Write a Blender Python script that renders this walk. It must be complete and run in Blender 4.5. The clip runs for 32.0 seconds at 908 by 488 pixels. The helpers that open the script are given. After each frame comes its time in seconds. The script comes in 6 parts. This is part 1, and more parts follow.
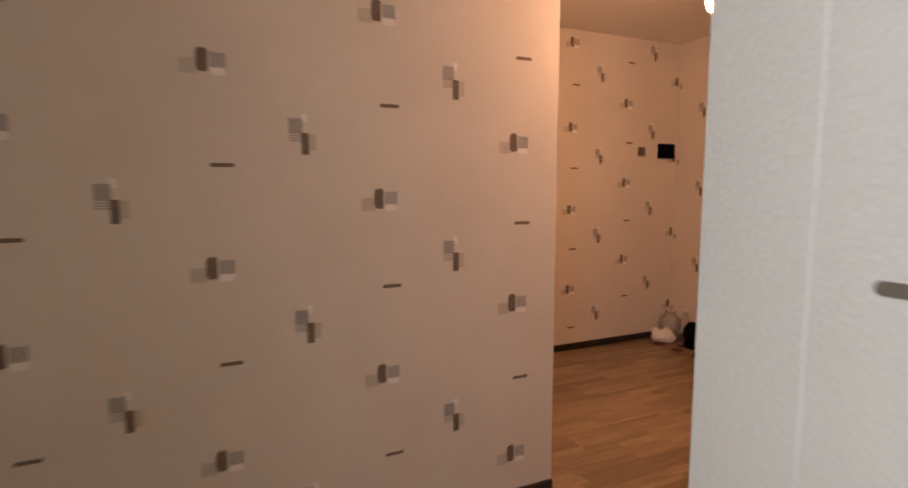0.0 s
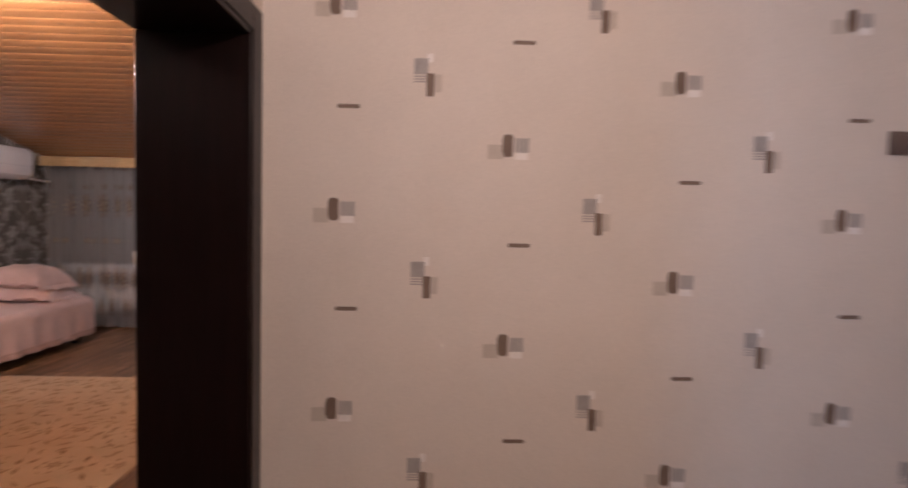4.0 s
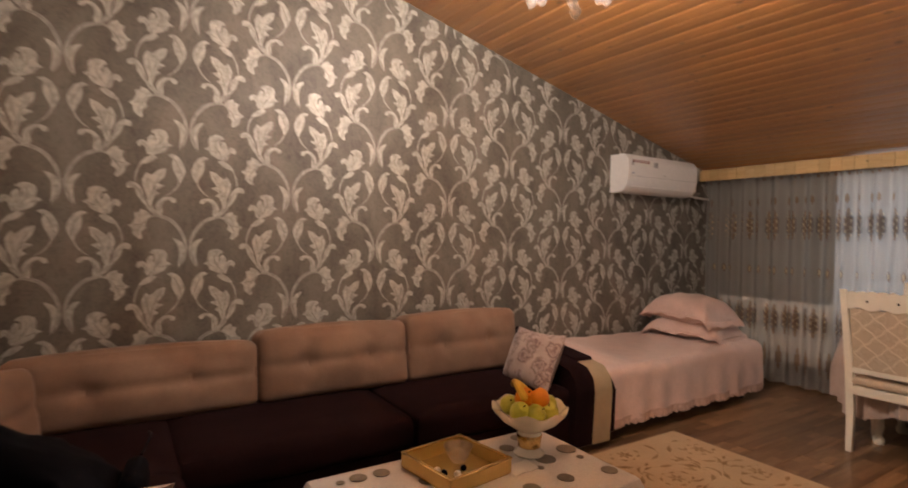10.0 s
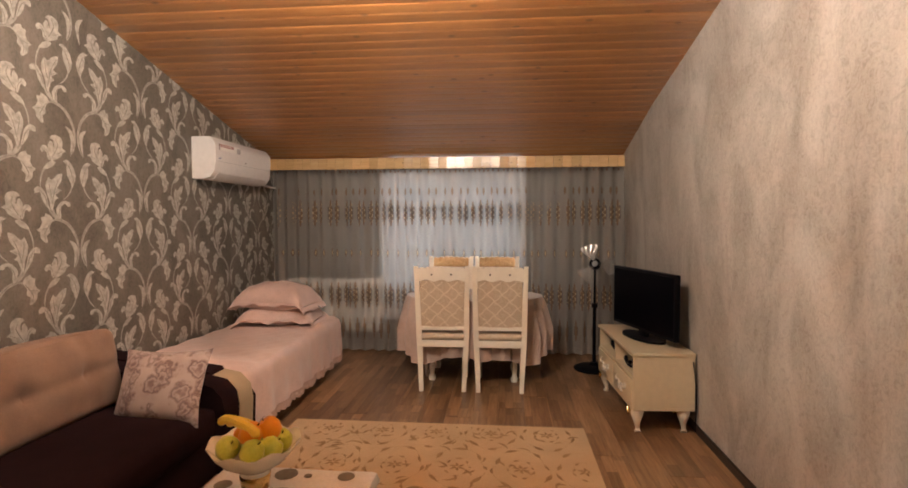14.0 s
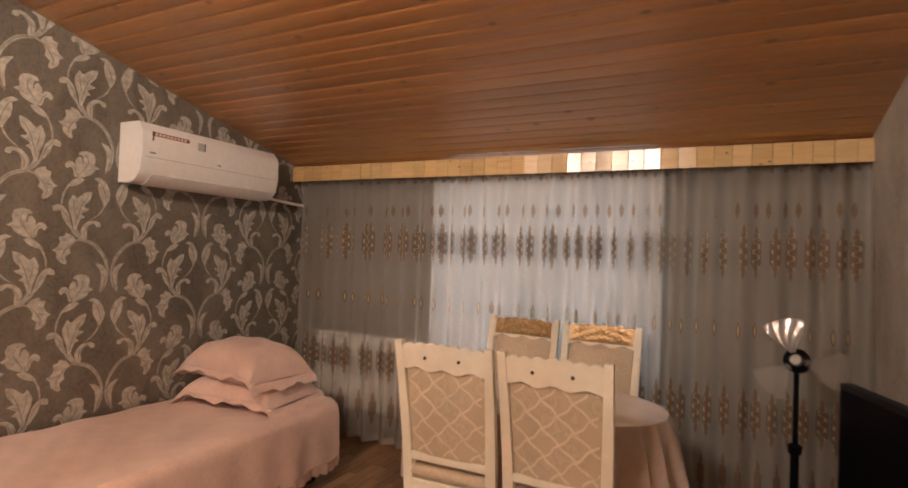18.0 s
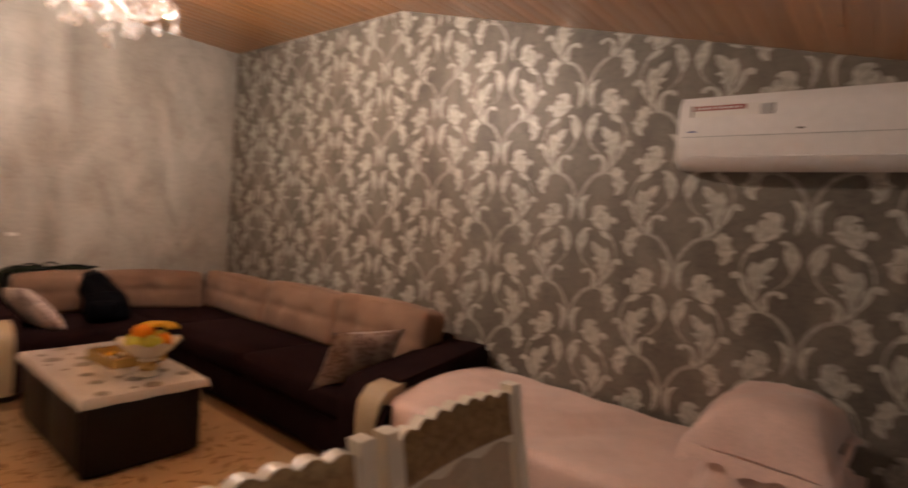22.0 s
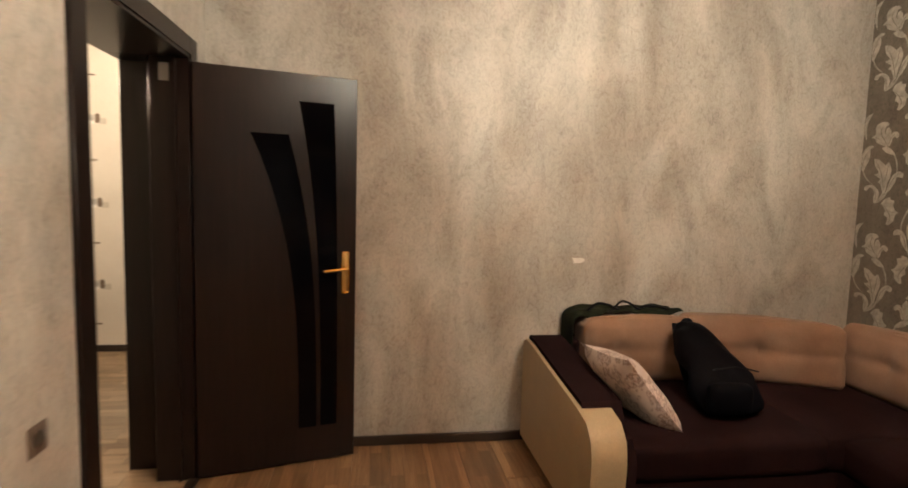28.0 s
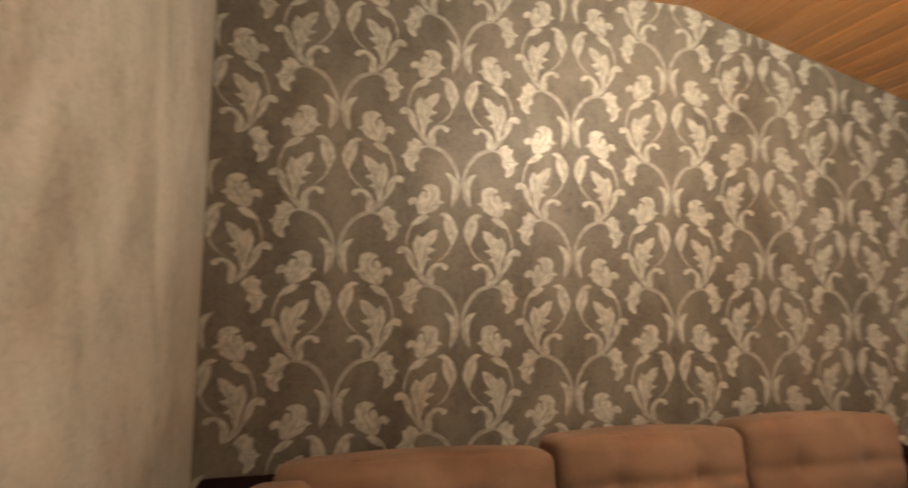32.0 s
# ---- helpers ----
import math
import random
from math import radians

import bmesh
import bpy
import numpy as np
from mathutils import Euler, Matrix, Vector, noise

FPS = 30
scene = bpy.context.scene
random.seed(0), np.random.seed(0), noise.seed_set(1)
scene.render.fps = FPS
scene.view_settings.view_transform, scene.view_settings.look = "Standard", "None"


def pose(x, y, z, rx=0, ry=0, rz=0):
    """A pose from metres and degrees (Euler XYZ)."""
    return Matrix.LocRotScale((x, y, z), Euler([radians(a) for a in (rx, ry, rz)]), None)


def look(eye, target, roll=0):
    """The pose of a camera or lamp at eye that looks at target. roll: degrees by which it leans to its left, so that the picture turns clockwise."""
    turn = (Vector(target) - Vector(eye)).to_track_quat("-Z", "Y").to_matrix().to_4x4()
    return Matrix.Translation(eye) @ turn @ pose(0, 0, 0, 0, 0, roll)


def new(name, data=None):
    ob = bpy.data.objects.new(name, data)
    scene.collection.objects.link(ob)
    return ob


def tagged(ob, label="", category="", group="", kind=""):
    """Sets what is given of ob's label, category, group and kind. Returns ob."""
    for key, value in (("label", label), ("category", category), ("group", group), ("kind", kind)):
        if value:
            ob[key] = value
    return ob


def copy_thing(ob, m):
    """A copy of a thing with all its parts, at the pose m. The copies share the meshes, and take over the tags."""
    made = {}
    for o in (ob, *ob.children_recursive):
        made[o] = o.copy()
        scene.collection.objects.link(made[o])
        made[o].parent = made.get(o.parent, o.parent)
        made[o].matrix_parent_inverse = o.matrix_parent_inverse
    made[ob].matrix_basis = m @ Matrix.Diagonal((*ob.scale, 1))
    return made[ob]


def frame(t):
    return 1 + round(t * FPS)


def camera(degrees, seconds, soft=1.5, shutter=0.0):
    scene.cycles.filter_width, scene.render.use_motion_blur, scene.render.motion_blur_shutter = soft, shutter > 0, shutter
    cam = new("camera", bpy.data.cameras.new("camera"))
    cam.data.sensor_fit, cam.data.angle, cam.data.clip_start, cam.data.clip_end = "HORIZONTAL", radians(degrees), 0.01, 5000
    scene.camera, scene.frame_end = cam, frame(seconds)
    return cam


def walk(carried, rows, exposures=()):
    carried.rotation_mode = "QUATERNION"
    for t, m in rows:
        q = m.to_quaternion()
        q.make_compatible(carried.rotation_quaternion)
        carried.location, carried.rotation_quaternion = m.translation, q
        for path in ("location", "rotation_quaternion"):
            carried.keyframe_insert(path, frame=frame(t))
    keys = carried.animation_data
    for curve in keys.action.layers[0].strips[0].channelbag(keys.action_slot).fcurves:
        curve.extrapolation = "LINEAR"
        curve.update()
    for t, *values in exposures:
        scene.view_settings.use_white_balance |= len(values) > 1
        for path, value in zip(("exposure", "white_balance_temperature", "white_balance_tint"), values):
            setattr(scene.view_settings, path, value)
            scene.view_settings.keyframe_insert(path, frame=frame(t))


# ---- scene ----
cam = camera(81.1, 32.0, soft=1.7, shutter=0.5)
PATH = [
    (0, (-2.51, 1.039, 1.446), (-0.702, 0.21, 1.231), -0.1),
    (0.5, (-2.095, 0.827, 1.451), (-0.411, -0.231, 1.234), -0.1),
    (1, (-1.775, 0.673, 1.429), (-0.298, -0.661, 1.229), -0.3),
    (1.5, (-1.564, 0.444, 1.445), (-0.29, -1.087, 1.26), -0.7),
    (2, (-1.427, 0.067, 1.467), (-0.094, -1.416, 1.315), -0.6),
    (2.5, (-1.237, -0.254, 1.436), (0.27, -1.563, 1.308), -0.6),
    (3, (-0.997, -0.543, 1.465), (0.769, -1.476, 1.351), -0.4),
    (3.5, (-0.823, -0.82, 1.479), (1.117, -1.298, 1.397), -0.3),
    (4, (-0.606, -0.936, 1.456), (1.391, -0.999, 1.362), 1.3),
    (4.5, (-0.325, -0.922, 1.484), (1.602, -0.402, 1.354), 1.8),
    (6.5, (0.607, -0.157, 1.409), (1.614, 1.568, 1.304), -0.2),
    (7, (0.706, -0.13, 1.386), (1.569, 1.674, 1.405), -0.5),
    (7.5, (0.687, -0.135, 1.485), (1.454, 1.706, 1.64), -0.1),
    (8, (0.701, -0.146, 1.545), (1.389, 1.71, 1.834), 0.2),
    (8.5, (0.7, -0.111, 1.565), (1.395, 1.743, 1.852), 0.7),
    (9, (0.717, -0.021, 1.475), (1.492, 1.813, 1.665), 1.3),
    (9.5, (0.708, 0.228, 1.386), (1.616, 2.008, 1.461), 1.5),
    (10, (0.713, 0.482, 1.374), (1.785, 2.17, 1.34), 1.0),
    (10.5, (0.75, 0.803, 1.336), (2.079, 2.296, 1.263), -0.2),
    (11, (0.692, 1.04, 1.336), (2.275, 2.259, 1.243), -0.6),
    (11.5, (0.49, 1.325, 1.379), (2.295, 2.182, 1.288), -1.5),
    (12, (0.427, 1.393, 1.434), (2.327, 2.008, 1.33), -0.7),
    (12.5, (0.402, 1.351, 1.444), (2.349, 1.795, 1.342), -0.3),
    (13, (0.401, 1.342, 1.446), (2.374, 1.657, 1.354), -0.2),
    (13.5, (0.403, 1.322, 1.444), (2.386, 1.559, 1.353), -0.1),
    (14, (0.396, 1.312, 1.449), (2.386, 1.499, 1.357), -0.1),
    (14.5, (0.398, 1.305, 1.461), (2.389, 1.471, 1.381), 0.1),
    (16.5, (1.378, 0.966, 1.411), (3.327, 1.407, 1.318), 0.1),
    (17, (1.809, 0.893, 1.398), (3.718, 1.485, 1.332), 0.4),
    (17.5, (2.241, 0.92, 1.436), (4.102, 1.652, 1.415), 0.9),
    (18, (2.691, 0.793, 1.455), (4.487, 1.674, 1.49), 2.1),
    (18.5, (3.16, 0.74, 1.44), (4.839, 1.826, 1.503), 3.4),
    (19, (3.637, 0.768, 1.449), (5.166, 2.056, 1.513), 4.8),
    (19.5, (4.057, 0.774, 1.471), (5.43, 2.227, 1.541), 5.4),
    (20, (4.506, 0.89, 1.457), (5.593, 2.569, 1.489), 6.1),
    (20.5, (4.869, 0.939, 1.432), (5.535, 2.825, 1.43), 5.5),
    (21, (5.142, 1.018, 1.418), (5.148, 3.018, 1.415), 4.7),
    (21.5, (5.248, 1.08, 1.392), (4.579, 2.965, 1.375), 5.0),
    (22, (5.385, 0.941, 1.45), (4.134, 2.499, 1.36), 4.3),
    (22.5, (5.362, 0.869, 1.481), (3.777, 2.085, 1.382), 3.6),
    (23, (5.326, 0.786, 1.498), (3.589, 1.773, 1.408), 3.3),
    (23.5, (5.329, 0.765, 1.498), (3.527, 1.626, 1.399), 2.9),
    (24, (5.33, 0.749, 1.493), (3.48, 1.503, 1.379), 2.4),
    (24.5, (5.22, 0.771, 1.467), (3.333, 1.425, 1.355), 2.4),
    (25, (4.992, 0.742, 1.484), (3.068, 1.274, 1.351), 2.8),
    (25.5, (4.752, 0.747, 1.443), (2.792, 1.113, 1.29), 2.9),
    (26, (4.381, 0.818, 1.43), (2.4, 1.04, 1.276), 2.4),
    (26.5, (4.054, 0.803, 1.40), (2.067, 0.995, 1.224), 1.9),
    (28.5, (2.435, 0.942, 1.424), (0.489, 1.384, 1.246), 1.2),
    (29, (2.056, 1.066, 1.429), (0.247, 1.897, 1.23), 1.2),
    (29.5, (1.736, 1.038, 1.435), (0.163, 2.244, 1.166), -0.8),
    (30, (1.385, 1.08, 1.417), (0.232, 2.691, 1.146), -0.2),
    (30.5, (1.082, 1.262, 1.415), (0.382, 3.123, 1.199), 2.1),
    (31, (0.823, 1.32, 1.395), (0.564, 3.303, 1.382), 3.0),
    (31.5, (0.514, 1.327, 1.405), (0.574, 3.32, 1.556), 2.2),
    (32, (0.435, 1.416, 1.404), (0.9, 3.351, 1.6), 0.5),
]
# the clip's own automatic exposure and white balance: seconds, stops, kelvin, tint
EXPOSURES = [
    (0, -0.22, 12800, 46), (0.5, -0.15, 7400, 46), (1, -0.05, 6800, 50), (1.5, -0.15, 6700, 30), (2, -0.25, 6800, 17), (3, -0.05, 7000, 30), (4, 0.15, 5600, 20), (4.5, 0.3, 5200, 10),
    (6.5, 0.1, 6150, 9), (7, 0.1, 6150, 9), (7.5, -0.7, 6700, 7), (7.8, -1.5, 6900, 3), (8, -2.25, 6700, -6), (8.5, -2.55, 7000, -5), (8.8, -2.25, 6900, -5), (9, -1.45, 6500, -1), (9.5, -0.6, 6400, 7),
    (10, 0.1, 6400, 9), (11, 0.4, 6500, 10), (12, 0.45, 6500, 10), (14.5, 0.55, 6500, 8), (17, 0.6, 6800, 11), (18, 0.55, 7100, 13), (20, 0.5, 7200, 7), (20.5, 0.55, 7400, 3), (21, 0.55, 7500, 4), (22, 0.1, 6700, 12), (22.6, -0.4, 6500, 11), (23, -0.8, 6500, 12),
    (25, -0.75, 6500, 10), (25.6, -0.1, 6500, 1), (26, 0.45, 6600, -5), (28.5, 0.7, 6400, -4), (29.5, 0.6, 6450, -4), (30, 0.55, 6700, -3), (32, 0.35, 7000, -3),
]
walk(cam, [(t, look(eye, target, roll)) for t, eye, target, roll in PATH], EXPOSURES)

# ---- plan, in metres ----
XW, XE = -0.08, 6.25        # living room: west wall, window wall
YS, YN = 0.0, 3.864         # door wall, patterned wall
ZC, XK = 3.03, 2.36         # flat ceiling and the line where it starts to slope
SLOPE = (2.12 - ZC) / (5.95 - XK)
DX0, DX1, DZ = 0.20, 1.10, 2.03   # opening between hall and room
DH0 = 0.07                  # its west edge on the hall side
HY = -0.33                  # hall face of the door wall
HX = 1.246                  # hall's east wall
NX = -0.515                 # wall end beside the passage
HS, HD = -2.73, -3.0        # hall's south wall and the wall of the entrance door
HZ = 2.75


def roof(x):
    return ZC if x < XK else ZC + (x - XK) * SLOPE


# ---- world and lamps ----
scene.world = bpy.data.worlds.new("world")
scene.world.use_nodes = True
back = scene.world.node_tree.nodes["Background"]
back.inputs[0].default_value, back.inputs[1].default_value = (0.03, 0.04, 0.07, 1), 0.15
BULB_POWER, HALL_POWER = 14800.0, 720.0
kitchen = bpy.data.lights.new("kitchen_lamp", "AREA")
kitchen.energy, kitchen.size, kitchen.color = 72, 1.0, (0.30, 0.64, 1.0)
new("kitchen_lamp", kitchen).matrix_world = look((-3.35, 2.2, 2.05), (-2.55, 0.4, 1.2))
dusk = bpy.data.lights.new("dusk_light", "AREA")
dusk.shape, dusk.size, dusk.size_y, dusk.energy, dusk.color = "RECTANGLE", 1.5, 1.25, 8.5, (0.92, 0.96, 1.0)
new("dusk_light", dusk).matrix_world = look((6.325, 1.89, 1.31), (5.0, 1.89, 1.31))

# ---- materials ----
def nodes_of(name):
    m = bpy.data.materials.new(name)
    m.use_nodes = True
    n = m.node_tree.nodes
    return m, n, m.node_tree.links, n["Principled BSDF"]


def ramp(n, links, source, stops):
    r = n.new("ShaderNodeValToRGB")
    while len(r.color_ramp.elements) < len(stops):
        r.color_ramp.elements.new(0.5)
    for e, (p, c) in zip(r.color_ramp.elements, stops):
        e.position, e.color = p, (*c, 1)
    links.new(source, r.inputs[0])
    return r.outputs[0]


def place(n, links, scale=(1, 1, 1), kind="Object", shift=False):
    tc = n.new("ShaderNodeTexCoord")
    mp = n.new("ShaderNodeMapping")
    mp.inputs["Scale"].default_value = scale
    links.new(tc.outputs[kind], mp.inputs[0])
    if shift:
        info = n.new("ShaderNodeObjectInfo")
        mul = n.new("ShaderNodeMath")
        mul.operation, mul.inputs[1].default_value = "MULTIPLY", 37.0
        links.new(info.outputs["Random"], mul.inputs[0])
        links.new(mul.outputs[0], mp.inputs["Location"])
    return mp.outputs[0]


def fractal(n, links, vector, scale, detail=4, rough=0.55, distort=0.0):
    t = n.new("ShaderNodeTexNoise")
    t.inputs["Scale"].default_value, t.inputs["Detail"].default_value = scale, detail
    t.inputs["Roughness"].default_value, t.inputs["Distortion"].default_value = rough, distort
    links.new(vector, t.inputs["Vector"])
    return t.outputs["Fac"]


def blend(n, links, fac, a, b, mode="MIX"):
    x = n.new("ShaderNodeMix")
    x.data_type, x.blend_type = "RGBA", mode
    for sock, v in ((x.inputs[0], fac), (x.inputs[6], a), (x.inputs[7], b)):
        if isinstance(v, (int, float)):
            sock.default_value = v
        elif isinstance(v, tuple):
            sock.default_value = (*v, 1)
        else:
            links.new(v, sock)
    return x.outputs[2]


def relief(n, links, bsdf, height, strength=0.2, distance=0.002):
    b = n.new("ShaderNodeBump")
    b.inputs["Strength"].default_value, b.inputs["Distance"].default_value = strength, distance
    links.new(height, b.inputs["Height"])
    links.new(b.outputs[0], bsdf.inputs["Normal"])


def surface(name, dark, light, coarse=3.0, fine=60.0, rough=0.6, metal=0.0, bump=0.15, stretch=(1, 1, 1), sheen=0.0, coat=0.0, shift=False, spec=0.5):
    """A surface with variation at two scales and a fine relief."""
    m, n, links, b = nodes_of(name)
    v = place(n, links, stretch, shift=shift)
    big, small = fractal(n, links, v, coarse), fractal(n, links, v, fine, 3)
    c = ramp(n, links, big, [(0.3, dark), (0.7, light)])
    mid = tuple((p + q) / 2 for p, q in zip(dark, light))
    c = blend(n, links, 0.3, c, ramp(n, links, small, [(0.3, tuple(0.75 * k for k in mid)), (0.7, tuple(min(1, 1.2 * k) for k in mid))]))
    links.new(c, b.inputs["Base Color"])
    rr = n.new("ShaderNodeMapRange")
    rr.inputs[3].default_value, rr.inputs[4].default_value = max(0.02, rough - 0.08), min(1, rough + 0.08)
    links.new(big, rr.inputs[0])
    links.new(rr.outputs[0], b.inputs["Roughness"])
    b.inputs["Metallic"].default_value = metal
    b.inputs["Sheen Weight"].default_value, b.inputs["Specular IOR Level"].default_value = sheen, spec
    b.inputs["Coat Weight"].default_value = coat
    if bump:
        relief(n, links, b, small, bump, 0.003)
    return m


def wood(name, dark, mid, light, grain=(1.2, 22, 22), rough=0.4, knots=False, coat=0.0, strips=False, tint=0.35, shift=True, spec=0.5, coat_rough=0.22):
    """Boards with the grain along the first axis; every board shifts by its random number."""
    m, n, links, b = nodes_of(name)
    v = place(n, links, grain, shift=shift)
    g = fractal(n, links, v, 1.6, 6, 0.6, 0.6)
    c = ramp(n, links, g, [(0.25, dark), (0.5, mid), (0.75, light)])
    hair = fractal(n, links, place(n, links, (grain[0] * 3, grain[1] * 7, grain[2] * 7), shift=shift), 2.0, 3)
    c = blend(n, links, 0.25, c, ramp(n, links, hair, [(0.35, dark), (0.65, light)]))
    if knots:
        vo = n.new("ShaderNodeTexVoronoi")
        vo.inputs["Scale"].default_value = 1.0
        links.new(place(n, links, knots, shift=shift), vo.inputs["Vector"])
        c = blend(n, links, ramp(n, links, vo.outputs["Distance"], [(0.0, (0.95, 0.95, 0.95)), (0.085, (0.6, 0.6, 0.6)), (0.12, (0, 0, 0))]), c, tuple(0.28 * k for k in mid))
    source = n.new("ShaderNodeObjectInfo").outputs["Random"] if shift else n.new("ShaderNodeNewGeometry").outputs["Random Per Island"]
    tone = ramp(n, links, source, [(0.0, (1 - tint,) * 3), (1.0, (1.0,) * 3)])
    c = blend(n, links, 1.0, c, tone, "MULTIPLY")
    if strips:
        br = n.new("ShaderNodeTexBrick")
        br.inputs["Scale"].default_value = 1.0
        br.inputs["Mortar Size"].default_value = 0.0012
        br.inputs["Brick Width"].default_value, br.inputs["Row Height"].default_value = 0.42, 0.0652
        br.inputs["Color1"].default_value, br.inputs["Color2"].default_value = (0.52, 0.49, 0.46, 1), (1, 1, 1, 1)
        br.inputs["Mortar"].default_value = (0.55, 0.5, 0.45, 1)
        br.offset, br.offset_frequency = 0.37, 2
        links.new(place(n, links, (1, 1, 1), shift=True), br.inputs["Vector"])
        c = blend(n, links, 1.0, c, br.outputs["Color"], "MULTIPLY")
    links.new(c, b.inputs["Base Color"])
    b.inputs["Roughness"].default_value, b.inputs["Coat Weight"].default_value = rough, coat
    b.inputs["Coat Roughness"].default_value, b.inputs["Specular IOR Level"].default_value = coat_rough, spec
    relief(n, links, b, hair, 0.12, 0.0015)
    return m


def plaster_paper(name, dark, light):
    """Mottled embossed wallpaper with upright fibres; its grey form also has chandelier light patches painted in."""
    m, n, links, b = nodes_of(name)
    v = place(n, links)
    # upright clouds: paper mottle, raised to paint in the chandelier's patches and streaks
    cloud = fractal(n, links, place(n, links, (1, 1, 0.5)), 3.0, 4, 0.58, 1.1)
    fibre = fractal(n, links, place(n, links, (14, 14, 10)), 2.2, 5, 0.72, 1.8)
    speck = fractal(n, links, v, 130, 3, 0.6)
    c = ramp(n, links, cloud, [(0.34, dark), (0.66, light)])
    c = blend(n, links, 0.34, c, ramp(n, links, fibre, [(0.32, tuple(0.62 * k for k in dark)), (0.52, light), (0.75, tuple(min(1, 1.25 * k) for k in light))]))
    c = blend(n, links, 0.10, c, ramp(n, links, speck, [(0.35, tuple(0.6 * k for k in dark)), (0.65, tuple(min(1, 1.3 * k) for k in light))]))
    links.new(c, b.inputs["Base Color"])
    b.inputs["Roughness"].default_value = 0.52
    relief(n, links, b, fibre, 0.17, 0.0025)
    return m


def plain(name, colour, rough=0.5, metal=0.0, glow=0.0, glow_colour=None, clear=0.0, ior=1.45, coat=0.0, alpha=1.0, spec=0.5):
    m, n, links, b = nodes_of(name)
    v = place(n, links)
    f = fractal(n, links, v, 25, 3)
    links.new(ramp(n, links, f, [(0.3, tuple(0.96 * k for k in colour)), (0.7, tuple(min(1, 1.03 * k) for k in colour))]), b.inputs["Base Color"])
    b.inputs["Roughness"].default_value, b.inputs["Metallic"].default_value = rough, metal
    b.inputs["Transmission Weight"].default_value, b.inputs["IOR"].default_value = clear, ior
    b.inputs["Coat Weight"].default_value, b.inputs["Alpha"].default_value = coat, alpha
    b.inputs["Specular IOR Level"].default_value = spec
    if glow:
        b.inputs["Emission Color"].default_value = (*(glow_colour or colour), 1)
        b.inputs["Emission Strength"].default_value = glow
    return m


def sheer(name, colour, cover):
    """Thin gauze: partly open, the threads lit from both sides."""
    m, n, links, b = nodes_of(name)
    n.remove(b)
    out = n["Material Output"]
    v = place(n, links, (1, 240, 60))
    weave = fractal(n, links, v, 1.0, 2)
    tone = ramp(n, links, weave, [(0.3, tuple(0.93 * k for k in colour)), (0.7, colour)])
    d, t, o = n.new("ShaderNodeBsdfDiffuse"), n.new("ShaderNodeBsdfTranslucent"), n.new("ShaderNodeBsdfTransparent")
    links.new(tone, d.inputs[0])
    links.new(tone, t.inputs[0])
    a, z = n.new("ShaderNodeMixShader"), n.new("ShaderNodeMixShader")
    a.inputs[0].default_value, z.inputs[0].default_value = 0.35, cover
    links.new(d.outputs[0], a.inputs[1])
    links.new(t.outputs[0], a.inputs[2])
    links.new(o.outputs[0], z.inputs[1])
    links.new(a.outputs[0], z.inputs[2])
    links.new(z.outputs[0], out.inputs[0])
    return m


def floral(name, base, mid, accent, scale=9.0, rough=0.8):
    """Printed cloth: soft blossoms with darker outlines."""
    m, n, links, b = nodes_of(name)
    v = place(n, links)
    vo = n.new("ShaderNodeTexVoronoi")
    vo.inputs["Scale"].default_value = scale
    wob = n.new("ShaderNodeVectorMath")
    wob.operation = "ADD"
    nz = n.new("ShaderNodeTexNoise")
    nz.inputs["Scale"].default_value = scale * 2.2
    links.new(v, nz.inputs["Vector"])
    sc = n.new("ShaderNodeVectorMath")
    sc.operation = "SCALE"
    sc.inputs["Scale"].default_value = 0.09
    links.new(nz.outputs["Color"], sc.inputs[0])
    links.new(v, wob.inputs[0])
    links.new(sc.outputs[0], wob.inputs[1])
    links.new(wob.outputs[0], vo.inputs["Vector"])
    c = ramp(n, links, vo.outputs["Distance"], [(0.0, accent), (0.16, mid), (0.3, base), (0.42, accent), (0.47, mid), (0.6, base)])
    c = blend(n, links, 0.35, c, ramp(n, links, fractal(n, links, v, 7), [(0.35, mid), (0.65, base)]))
    links.new(c, b.inputs["Base Color"])
    b.inputs["Roughness"].default_value, b.inputs["Sheen Weight"].default_value = rough, 0.3
    relief(n, links, b, fractal(n, links, v, 300, 2), 0.25, 0.001)
    return m


